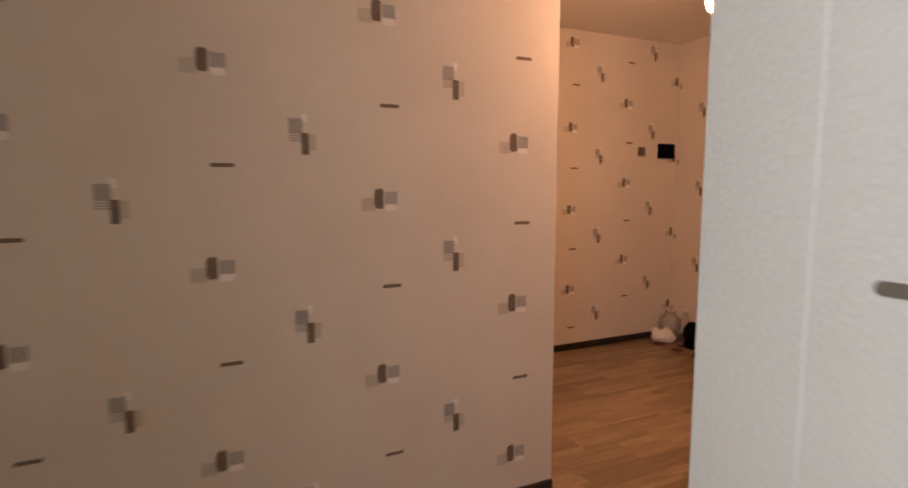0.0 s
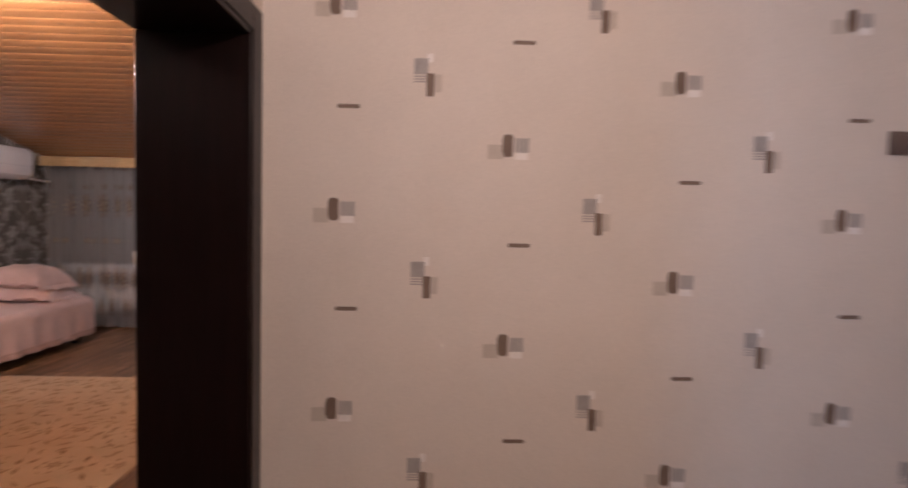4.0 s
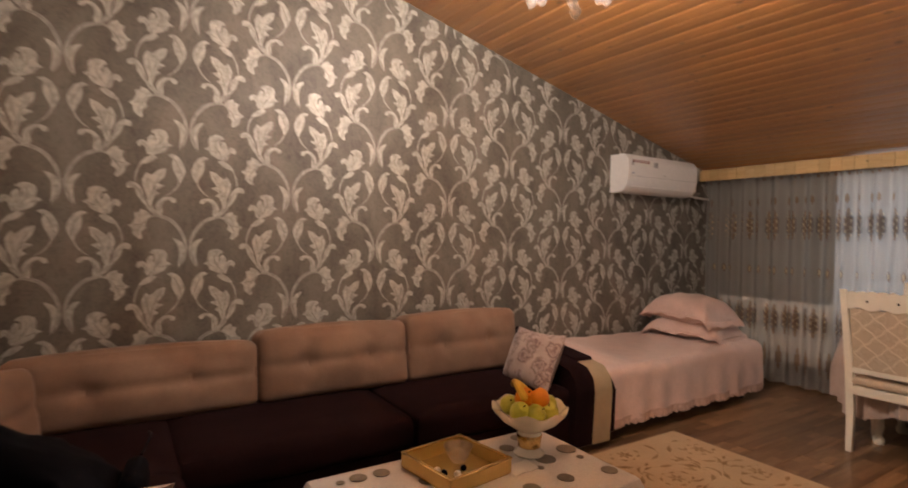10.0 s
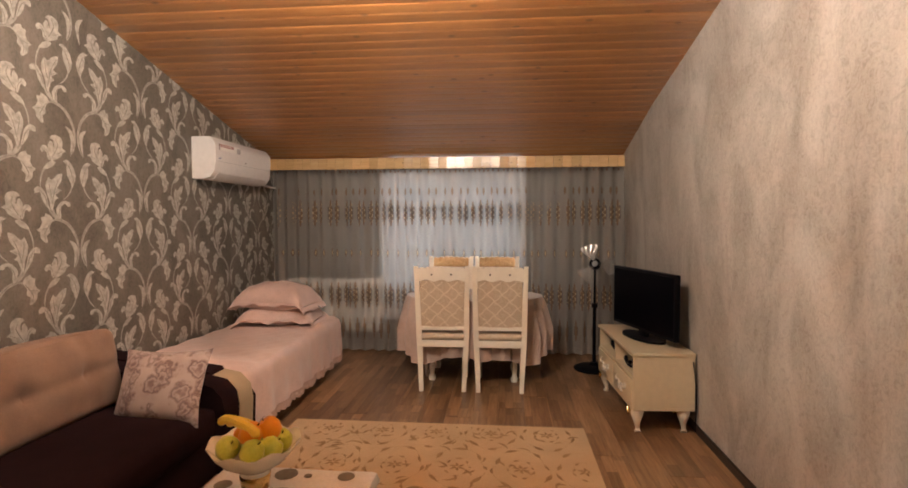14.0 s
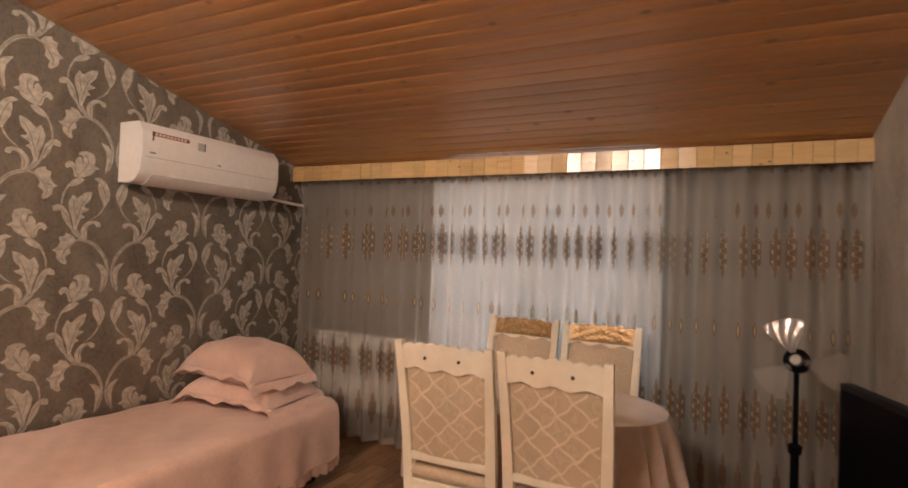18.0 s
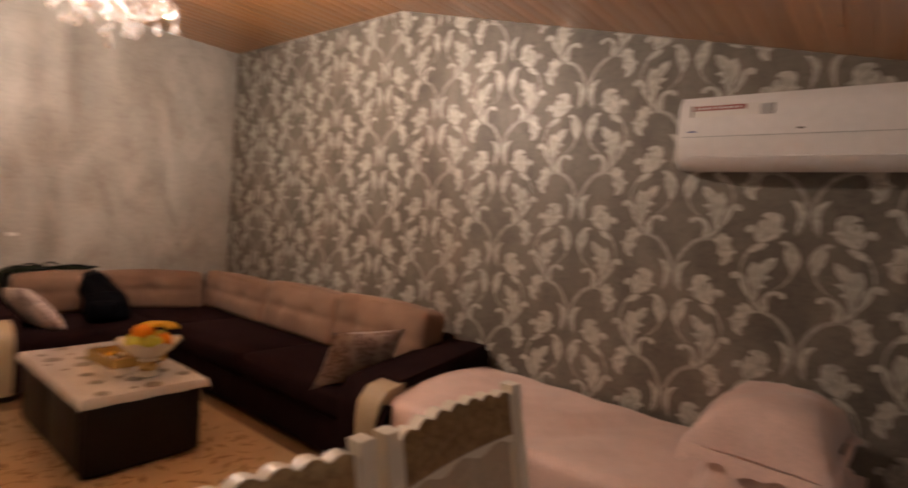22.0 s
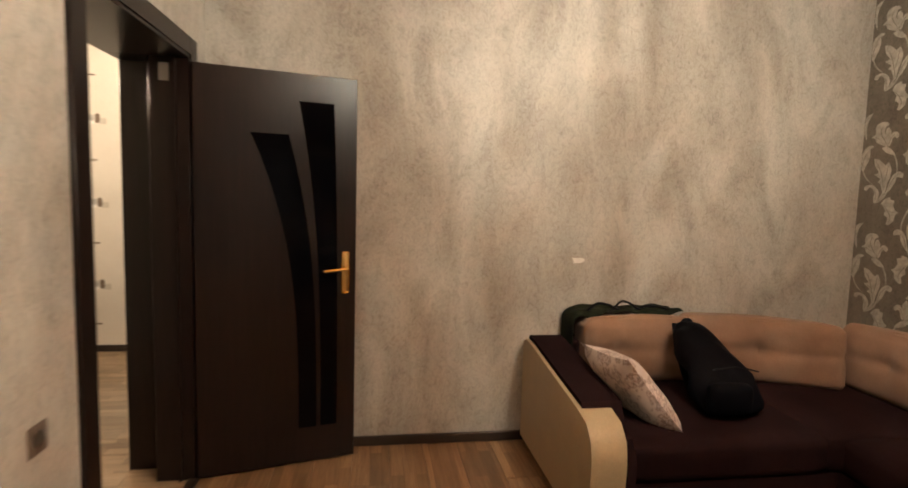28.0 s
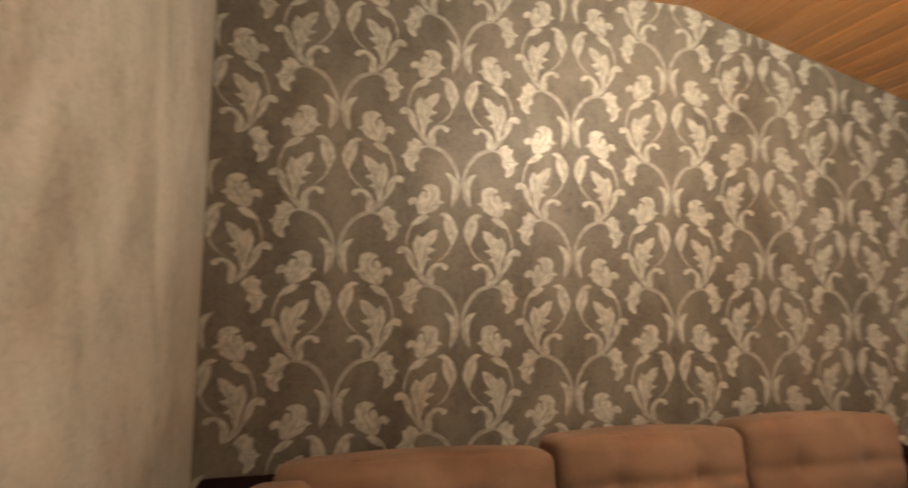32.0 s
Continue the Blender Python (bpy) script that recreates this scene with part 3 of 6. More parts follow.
solid("ceiling_hall", bm, "white", "plain white hall ceiling", "ceiling", "structure", smooth=False)

# skirting boards
def skirting(a, b, side):
    """Along the wall foot from a to b; side: the way it stands out from the wall."""
    a, b, s = Vector((*a, 0)), Vector((*b, 0)), Vector((*side, 0)) * 0.016
    lo = [min(p[i] for p in (a, b, a + s, b + s)) for i in range(2)]
    hi = [max(p[i] for p in (a, b, a + s, b + s)) for i in range(2)]
    return solid("baseboard", box((*lo, 0.001), (*hi, 0.058), 0.004, 1), "skirting", "dark brown skirting board at the wall foot", "skirting", "structure")


for a, b, s in (((XW, 0.02), (XW, YN), (1, 0)), ((XW, YN), (XE, YN), (0, -1)), ((XE, YS + 0.02), (XE, YN - 0.02), (-1, 0)), ((DX1 + 0.1, YS), (XE, YS), (0, 1)), ((XW, YS), (DX0 - 0.1, YS), (0, 1)),
                ((HX, HY - 0.02), (HX, HD), (-1, 0)), ((NX, HY - 0.055), (NX, 3.2), (-1, 0)), ((NX + 0.2, HY), (DH0 - 0.1, HY), (0, -1)), ((DX1 + 0.1, HY), (HX, HY), (0, -1)),
                ((-2.04, HS), (-0.254, HS), (0, 1)), ((-0.254, HD), (-0.254, HS + 0.016), (1, 0)), ((FX1, HD), (HX - 0.016, HD), (0, 1)), ((-2.04, HS + 0.016), (-2.04, 0.5), (1, 0))):
    skirting(a, b, s)

# ---- door frame and door leaf ----
dframe = thing("door_frame", "dark veneer door frame with flat casing", "door frame", (0, 0, 0))
tagged(dframe, kind="structure")
for name, a, b in (("jamb", (DX0 - 0.02, YM, 0), (DX0 + 0.012, YS + 0.012, DZ + 0.02)), ("jamb", (DX1 - 0.012, HY - 0.012, 0), (DX1 + 0.02, YS + 0.012, DZ + 0.02)),
                   ("jamb", (DH0 - 0.02, HY - 0.012, 0), (DH0 + 0.012, YM, DZ + 0.02)), ("return_panel", (DH0 + 0.012, YM, 0), (DX0 - 0.02, YM + 0.02, DZ + 0.02)),
                   ("head", (DX0 + 0.012, HY - 0.012, DZ - 0.012), (DX1 - 0.012, YS + 0.012, DZ + 0.02)), ("head", (DH0 + 0.012, HY - 0.012, DZ - 0.012), (DX0 + 0.012, YM, DZ + 0.02)),
                   ("casing", (DX0 - 0.088, YS, 0), (DX0 - 0.003, YS + 0.018, DZ + 0.085)), ("casing", (DX1 + 0.003, YS, 0), (DX1 + 0.088, YS + 0.018, DZ + 0.085)),
                   ("casing", (DH0 - 0.088, HY - 0.018, 0), (DH0 - 0.003, HY, DZ + 0.085)), ("casing", (DX1 + 0.003, HY - 0.018, 0), (DX1 + 0.088, HY, DZ + 0.085)),
                   ("casing", (DX0 - 0.003, YS, DZ + 0.004), (DX1 + 0.003, YS + 0.018, DZ + 0.085)), ("casing", (DH0 - 0.003, HY - 0.018, DZ + 0.004), (DX1 + 0.003, HY, DZ + 0.085))):
    part(name, box(a, b, 0.002, 1), "wenge", dframe)
part("door_stop", box((DX0 + 0.012, YS - 0.06, 0), (DX0 + 0.024, YS - 0.045, DZ - 0.012)), "wenge", dframe)
part("threshold", box((DX0 + 0.012, YS - 0.02, 0.001), (DX1 - 0.012, YS + 0.03, 0.012), 0.004, 1), "skirting", dframe, "dark threshold strip")
part("hinge", box((DX0 + 0.012, YS - 0.118, 1.91), (DX0 + 0.016, YS - 0.075, 1.99), 0.0015, 1), "steel", dframe, "pale steel hinge plate")

door = thing("door_1", "open dark veneer door with two curved glass strips", "door", (DX0 + 0.005, YS + 0.022, 0), 104.0)
tagged(door, kind="structure")
LW, LH, LT = 0.764, 2.0, 0.038
part("panel", box((0, -LT / 2, 0.012), (LW, LT / 2, LH), 0.003, 1), "wenge", door)


def strip(top_z, xa, xb, foot_x, foot_w, foot_z):
    """A tapering glass strip that bends down towards the lock side."""
    pts, n = [], 14
    for i in range(n + 1):
        t = i / n
        z = top_z + (foot_z - top_z) * t
        e = 1 - (1 - t) ** 3
        pts.append((xa + (foot_x - xa) * e, xb + (foot_x + foot_w - xb) * e, z))
    return [(p[0], p[2]) for p in pts] + [(p[1], p[2]) for p in reversed(pts)]


for s in (strip(1.865, 0.475, 0.645, 0.585, 0.085, 0.20), strip(1.70, 0.25, 0.425, 0.475, 0.09, 0.20)):
    part("glass_strip", prism(s, -LT / 2 - 0.003, LT / 2 + 0.003, axis="y"), "smoke", door, "black glass strip", smooth=False)
for sy in (-1, 1):
    h = part("handle_plate", box((LW - 0.075, sy * (LT / 2) - 0.005, 0.90), (LW - 0.035, sy * (LT / 2) + 0.005, 1.12), 0.012, 3), "brass", door, "brass lever handle")
    part("lever", tube(curve_points([(LW - 0.055, sy * LT / 2, 1.03), (LW - 0.055, sy * (LT / 2 + 0.045), 1.03), (LW - 0.09, sy * (LT / 2 + 0.05), 1.03), (LW - 0.17, sy * (LT / 2 + 0.045), 1.022)], 5), 0.008), "brass", h)

# ---- entrance door ----
fd = thing("door_2", "closed reddish-brown entrance door with ogee-headed raised panels", "door", (FX0, HD - 0.09, 0))
tagged(fd, kind="structure")
FW = FX1 - FX0
part("door_leaf", box((0.035, -0.06, 0.03), (FW - 0.035, 0.0, FZ - 0.035), 0.006), "mahogany", fd)
for a, b in (((0, -0.06, 0.0), (0.035, 0.012, FZ)), ((FW - 0.035, -0.06, 0.0), (FW, 0.012, FZ)), ((0.035, -0.06, FZ - 0.035), (FW - 0.035, 0.012, FZ)), ((0.035, -0.06, 0.0), (FW - 0.035, 0.014, 0.03))):
    part("steel_frame", box(a, b, 0.003, 1), "black", fd, "black steel frame")
cx = FW / 2


def ogee(x_out, x_in, z0, z1, rise, dip, n=18):
    """A panel whose head sweeps up to the middle of the door and whose foot follows a shallower sweep."""
    def sweep(t):
        return 0.5 - 0.5 * math.cos(math.pi * t) + 0.12 * math.sin(2 * math.pi * t)
    head = [(x_out + (x_in - x_out) * i / n, z1 + rise * sweep(i / n)) for i in range(n + 1)]
    foot = [(x_out + (x_in - x_out) * i / n, z0 + dip * sweep(i / n)) for i in range(n + 1)]
    pts = foot + head[::-1]
    return pts if x_in > x_out else pts[::-1]


def shrunk(pts, d):
    mx, mz = sum(p[0] for p in pts) / len(pts), sum(p[1] for p in pts) / len(pts)
    w, h = max(p[0] for p in pts) - min(p[0] for p in pts), max(p[1] for p in pts) - min(p[1] for p in pts)
    return [(mx + (p[0] - mx) * (1 - 2 * d / w), mz + (p[1] - mz) * (1 - 2 * d / h)) for p in pts]


for x_out, x_in in ((0.13, cx - 0.035), (FW - 0.13, cx + 0.035)):
    for z0, z1, rise, dip in ((1.02, 1.52, 0.25, 0.10), (0.20, 0.82, 0.10, 0.0)):
        outline = ogee(x_out, x_in, z0, z1, rise, dip)
        panel = part("raised_panel", prism(shrunk(outline, 0.035), -0.002, 0.009, axis="y"), "mahogany", fd, smooth=False)
        rim = [(x, 0.001, z) for x, z in outline]
        part("moulding", tube(rim + [rim[0]], 0.011, 6), "mahogany", panel, "raised moulding round the panel")
part("peephole", lathe([(0, 0), (0.012, 0), (0.012, 0.008), (0.006, 0.01), (0, 0.01)], 14), "brass", fd, at=pose(cx, 0.012, 1.66, -90))
for z, long_ in ((1.26, 0.055), (1.10, 0.05)):
    lk = part("lock_rosette", lathe([(0, 0), (0.026, 0), (0.024, 0.007), (0, 0.008)], 20), "brown_plastic", fd, "dark bronze rosette", at=pose(0.068, 0.0, z, -90))
    part("lever", tube(curve_points([(0.0, 0.0, 0.0), (0.0, 0.0, 0.045), (0.02, 0.0, 0.052), (long_, 0.006, 0.05)], 5), 0.005), "steel", lk, "small steel lever")


# ---- wallpaper prints ----
def hall_print(parent, start, right, out, length, anchor, z0=0.06, z1=HZ, skip=()):
    """Small motifs on a lattice: a block with a striped tag, an upright pair, a short dash."""
    right, out, start = Vector(right), Vector(out), Vector(start)
    sets = {k: bmesh.new() for k in ("dark_print", "grey_print", "pale_print", "white_print")}

    def rect(key, u, z, w, h, lift, lean=0.0, round_=0.0):
        if not (0.004 < u - w / 2 and u + w / 2 < length - 0.004 and z0 < z - h / 2 and z + h / 2 < z1):
            return
        if any(a < u < b and c < z < d for a, b, c, d in skip):
            return
        bm = sets[key]
        c = min(w, h) * round_
        o = [(-w / 2 + c, -h / 2), (w / 2 - c, -h / 2), (w / 2, -h / 2 + c), (w / 2, h / 2 - c), (w / 2 - c, h / 2), (-w / 2 + c, h / 2), (-w / 2, h / 2 - c), (-w / 2, -h / 2 + c)]
        if not round_:
            o = [o[0], o[1], o[4], o[5]]
        vs = [bm.verts.new(start + right * (u + a * math.cos(lean) - b * math.sin(lean)) + Vector((0, 0, z + a * math.sin(lean) + b * math.cos(lean))) + out * lift) for a, b in o]
        bm.faces.new(vs)

    u0, za = anchor
    n0, n1 = -int(u0 / 0.3) - 2, int((length - u0) / 0.3) + 2
    for k in range(n0, n1):
        u = u0 + 0.3 * k
        base = za + 0.2333 * (k // 2) - (0.23 if k % 2 else 0)
        base -= 0.7 * math.floor((base - z0) / 0.7 + 1)
        for r in range(6):
            z = base + 0.7 * r
            if k % 2 == 0:
                rect("pale_print", u - 0.055, z - 0.022, 0.055, 0.05, 0.0004)
                rect("white_print", u + 0.035, z - 0.032, 0.045, 0.03, 0.0004)
                rect("dark_print", u - 0.012, z, 0.034, 0.078, 0.0010, 0, 0.2)
                rect("dark_print", u - 0.024, z, 0.016, 0.05, 0.0012)
                for q in range(4):
                    rect("grey_print", u + 0.017 + 0.0125 * q, z + 0.002, 0.0105, 0.05, 0.0008)
                rect("dark_print", u + 0.035, z + 0.35 + 0.004, 0.078, 0.014, 0.0008, 0.0, 0.3)
            else:
                rect("pale_print", u + 0.035, z - 0.03, 0.035, 0.06, 0.0004)
                rect("white_print", u + 0.012, z + 0.055, 0.02, 0.03, 0.0004)
                rect("grey_print", u - 0.018, z + 0.026, 0.048, 0.055, 0.0008)
                for q in range(3):
                    rect("grey_print", u - 0.02, z - 0.008 - 0.009 * q, 0.044, 0.005, 0.0006)
                rect("dark_print", u + 0.014, z - 0.036, 0.027, 0.078, 0.0010)
    for key, bm in sets.items():
        if bm.faces:
            tagged(part("printed_motif", bm, key, parent, smooth=False), kind="stuff")
        else:
            bm.free()


P = {o.name: o for o in scene.objects}
hall_print(P["wall_hall_east"], (HX, HY, 0), (0, -1, 0), (-1, 0, 0), HY - HD, (0.257, 1.481))
hall_print(P["wall_hall_end"], (NX, 3.2, 0), (0, -1, 0), (-1, 0, 0), 3.2 - HY, (3.2 - 0.43, 1.40))
hall_print(P["wall_hall_south"], (-0.254, HS, 0), (-1, 0, 0), (0, 1, 0), 1.64, (0.409, 1.241))
hall_print(P["wall_hall_entrance"], (HX, HD, 0), (-1, 0, 0), (0, 1, 0), 1.49, (HX - 0.66, 2.60), skip=[(HX - FX1 - 0.05, HX - FX0 + 0.05, 0, FZ + 0.03)])
hall_print(P["wall_hall_north"], (NX + 0.2, HY, 0), (1, 0, 0), (0, -1, 0), 1.71, (1.98, 1.62), skip=[(DH0 - NX - 0.33, DX1 - NX - 0.07, 0, DZ + 0.12)])
hall_print(P["wall_passage"], (-2.04, 0.490, 0), (0, -1, 0), (1, 0, 0), 3.2, (0.14, 1.99))
hall_print(P["wall_kitchen_south"], (-2.04, 0.4905, 0), (-1, 0, 0), (0, 1, 0), 2.2, (0.20, 1.70))


def ribbon(bm, path, widths, put):
    rows = []
    n = len(path)
    for i in range(n):
        a, b = Vector(path[max(i - 1, 0)]), Vector(path[min(i + 1, n - 1)])
        d = (b - a).normalized()
        s = Vector((-d.y, d.x))
        w = widths[i]
        l, r = (w if isinstance(w, tuple) else (w, w))
        c = Vector(path[i])
        rows.append((put(c + s * l), put(c - s * r)))
    for p, q in zip(rows, rows[1:]):
        vs = [p[0], p[1], q[1], q[0]]
        if all(v is not None for v in vs):
            bm.faces.new([bm.verts.new(v) for v in vs])


def flat_curve(ctrl, steps):
    return [p.to_2d() for p in curve_points([(a, b, 0) for a, b in ctrl], steps)]


def taper(n, w, bias=0.5):
    return [w * (math.sin(math.pi * (i / n) ** bias) ** 0.8) + 0.0007 for i in range(n + 1)]


# one scroll of the damask, in millimetres from where its stem forks
LEAVES = dict(
    palm=[(-42, 59), (-24, 114), (-2, 126), (-21, 144), (20, 170), (-9, 180), (19, 217), (28, 261), (-7, 252), (-43, 221), (-62, 236), (-82, 195), (-77, 153), (-62, 113), (-55, 65)],
    curl_in=[(8, -1), (16, 24), (12, 54), (23, 78), (45, 91), (60, 74), (79, 78), (76, 97), (48, 107), (16, 101), (-9, 77), (-18, 50), (-8, 19)],
    curl_out=[(-63, 60), (-76, 102), (-86, 142), (-107, 171), (-134, 181), (-156, 168), (-154, 146), (-135, 148), (-121, 150), (-111, 115), (-84, 75)],
    droop=[(-43, -7), (-61, 19), (-93, 31), (-99, 15), (-121, 10), (-116, -18), (-130, -44), (-149, -55), (-131, -69), (-126, -100), (-97, -125), (-83, -120), (-88, -87), (-66, -69), (-71, -44), (-54, -17)],
    thorn=[(125, -185), (114, -150), (93, -134), (67, -127), (80, -149), (92, -168), (99, -206), (94, -280), (113, -238)],
    hook=[(40, 336), (65, 346), (94, 330), (114, 300), (126, 260), (117, 225), (98, 193), (85, 224), (68, 256), (61, 293), (64, 321)],
    lobe=[(-41, 337), (-8, 348), (25, 366), (36, 388), (58, 397), (34, 413), (38, 444), (28, 468), (-2, 479), (-32, 473), (-44, 457), (-25, 450), (-20, 418), (-34, 387), (-43, 362)],
    bud=[(-28, 401), (-30, 436), (-44, 445), (-61, 421), (-59, 389), (-48, 360)],
    tip_curl=[(-49, 346), (-56, 386), (-75, 413), (-97, 412), (-111, 393), (-100, 375), (-86, 386), (-73, 376), (-68, 353), (-57, 335)],
    leaflet=[(-14, 326), (-35, 333), (-68, 319), (-97, 284), (-66, 287), (-36, 302)],
)
STEMS = (
    ([(-54, -12), (-24, 1), (10, -4), (55, -24), (95, -67), (122, -121), (133, -185), (121, -249), (94, -295)], 9.0, 0.8),
    ([(101, 201), (86, 166), (59, 134), (27, 111)], 4.0, 0.6),
    ([(-118, 169), (-117, 209), (-108, 248), (-88, 286), (-55, 321), (-35, 345)], 4.5, 0.8),
    ([(-47, 71), (-34, 37), (-5, 8)], 7.0, 0.9),
    ([(-76, 83), (-58, 46), (-27, 14), (5, -3)], 6.0, 0.9),
)
VEINS = (
    ([(-49, 73), (-37, 128), (-17, 191), (17, 248)], 2.2),
    ([(-46, 115), (-58, 171), (-62, 219)], 1.9),
    ([(-32, 147), (4, 168)], 1.5),
    ([(-54, -12), (-82, -44), (-104, -81), (-99, -114)], 2.2),
    ([(-87, -49), (-133, -55)], 1.5),
    ([(112, 211), (102, 256), (82, 305), (57, 335)], 2.0),
    ([(0, 13), (1, 49), (18, 78), (45, 96)], 2.0),
    ([(-74, 75), (-94, 131), (-126, 167)], 2.0),
    ([(-38, 351), (-12, 389), (5, 427), (-11, 466)], 2.2),
    ([(-2, 376), (42, 396)], 1.5),
    ([(-54, 346), (-64, 381), (-86, 403)], 1.5),
    ([(-48, -3), (0, 0), (55, -23), (97, -67), (124, -121), (135, -186)], 1.6),
)
mm = lambda pts: [(x / 1000, z / 1000) for x, z in pts]


def closed_curve(ctrl, steps):
    """A smooth closed outline through the given points, a little pointed at each."""
    n, out = len(ctrl), []
    for i in range(n):
        a, b, c, d = [Vector(ctrl[(i + k) % n]) for k in (-1, 0, 1, 2)]
        for s in range(steps):
            t = s / steps
            m0, m1 = (c - a) * 0.28, (d - b) * 0.28
            out.append((2 * t ** 3 - 3 * t * t + 1) * b + (t ** 3 - 2 * t * t + t) * m0 + (3 * t * t - 2 * t ** 3) * c + (t ** 3 - t * t) * m1)
    return out


def grown(pts, k):
    """The outline enlarged about its own middle."""
    cx_, cz_ = sum(p[0] for p in pts) / len(pts), sum(p[1] for p in pts) / len(pts)
    return [(cx_ + (x - cx_) * k, cz_ + (z - cz_) * k) for x, z in pts]


OUTLINES = [closed_curve(mm(grown(v, 1.06)), 3) for key, v in LEAVES.items()]
SCROLLS = [(flat_curve(mm(p), 4), 1.0 * w / 1000, k) for p, w, k in STEMS]
RIBS = [(flat_curve(mm(p), 3), w / 1000) for p, w in VEINS]
bm, veins, vines = bmesh.new(), bmesh.new(), bmesh.new()
AXIS, STEP, RISE, OFF = 0.475, 0.58, 0.667, 0.143     # mirror axes, their spacing, the height of a repeat, fork to axis
for col in range(-2, 12):
    for row in range(-4, 4):
        for flip in (1, -1):
            ox = AXIS + STEP * col - flip * OFF
            oz = 1.786 + RISE * row + (RISE / 2 if col % 2 else 0)

            def put(q, lift=0.0012):
                x, z = min(max(ox + flip * q.x, XW + 0.004), XE - 0.01), oz + q.y
                return Vector((x, YN - lift, min(max(z, 0.06), roof(x) - 0.004)))

            def inside(q):
                x, z = ox + flip * q.x, oz + q.y
                return XW + 0.004 < x < XE - 0.01 and 0.06 < z < roof(x) - 0.004
            for depth, o in enumerate(OUTLINES):
                if sum(inside(q) for q in o) > 4:
                    lift = 0.0011 + 0.00012 * depth + (0.00005 if flip > 0 else 0)
                    bm.faces.new([bm.verts.new(put(q, lift)) for q in o])
            for path, w, bias in SCROLLS:
                if all(inside(q) for q in path):
                    ribbon(vines, path, taper(len(path) - 1, w, bias), lambda q: put(q, 0.0009))
            for path, w in RIBS:
                if all(inside(q) for q in path):
                    ribbon(veins, path, taper(len(path) - 1, w, 0.8), lambda q: put(q, 0.0024))
tagged(part("leaf_print", bm, "leafprint", wall_north, "champagne scrolling acanthus print", smooth=False), kind="stuff")
tagged(part("vine_print", vines, "vineprint", wall_north, "duller champagne vine print", smooth=False), kind="stuff")
tagged(part("vein_print", veins, "veinprint", wall_north, "fine taupe veins in the printed leaves", smooth=False), kind="stuff")
# ---- chandelier ----
CX, CY = 2.165, 1.945
ch = thing("chandelier", "crystal glass chandelier with candle bulbs and drops", "chandelier", (CX, CY, 0))
ch.scale = (0.91, 0.91, 1.0)
part("ceiling_rose", lathe([(0, ZC), (0.055, ZC), (0.055, ZC - 0.012), (0.045, ZC - 0.035), (0.02, ZC - 0.05), (0, ZC - 0.052)], 24), "steel", ch, "chrome ceiling rose")
part("chain", tube([(0, 0, ZC - 0.05), (0, 0, 2.76)], 0.004, 6), "steel", ch)
part("stem", lathe([(0, 2.77), (0.012, 2.77), (0.03, 2.74), (0.012, 2.71), (0.02, 2.67), (0.035, 2.64), (0.014, 2.60), (0.018, 2.54), (0.05, 2.49), (0.055, 2.46), (0.02, 2.43), (0.035, 2.39), (0.012, 2.36), (0, 2.355)], 20), "crystal", ch)
for z, r in ((2.745, 0.075), (2.655, 0.085)):
    part("bobeche", lathe([(0.012, z), (r * 0.7, z - 0.008), (r, z + 0.012), (r * 0.97, z + 0.02), (r * 0.65, z), (0.012, z + 0.008)], 24), "crystal", ch)


def drop(length, r):
    """A faceted drop with a small bead above it, hanging from the origin."""
    bm = lathe([(0, 0), (0.006, -0.006), (0.004, -0.012), (0, -0.013)], 6)
    lathe([(0, -0.013), (r * 0.35, -0.013 - length * 0.28), (r, -0.013 - length * 0.68), (r * 0.55, -0.013 - length * 0.92), (0, -0.013 - length)], 7, bm=bm)
    return bm


def prism_drop(length):
    bm = lathe([(0, 0), (0.005, -0.006), (0, -0.012)], 6)
    lathe([(0, -0.012), (0.0055, -0.02), (0.0065, -length * 0.8), (0, -length)], 4, bm=bm)
    return bm


drop_mesh = {k: finish(drop(*v), "drop", False) for k, v in dict(big=(0.088, 0.026), mid=(0.062, 0.018)).items()}
drop_mesh["prism"] = finish(prism_drop(0.065), "drop", False)
for me in drop_mesh.values():
    me.materials.append(M["crystal"])


def hang(kind, x, y, z, parent):
    ob = new("crystal_drop", drop_mesh[kind])
    ob.parent, ob.location = parent, (x, y, z)


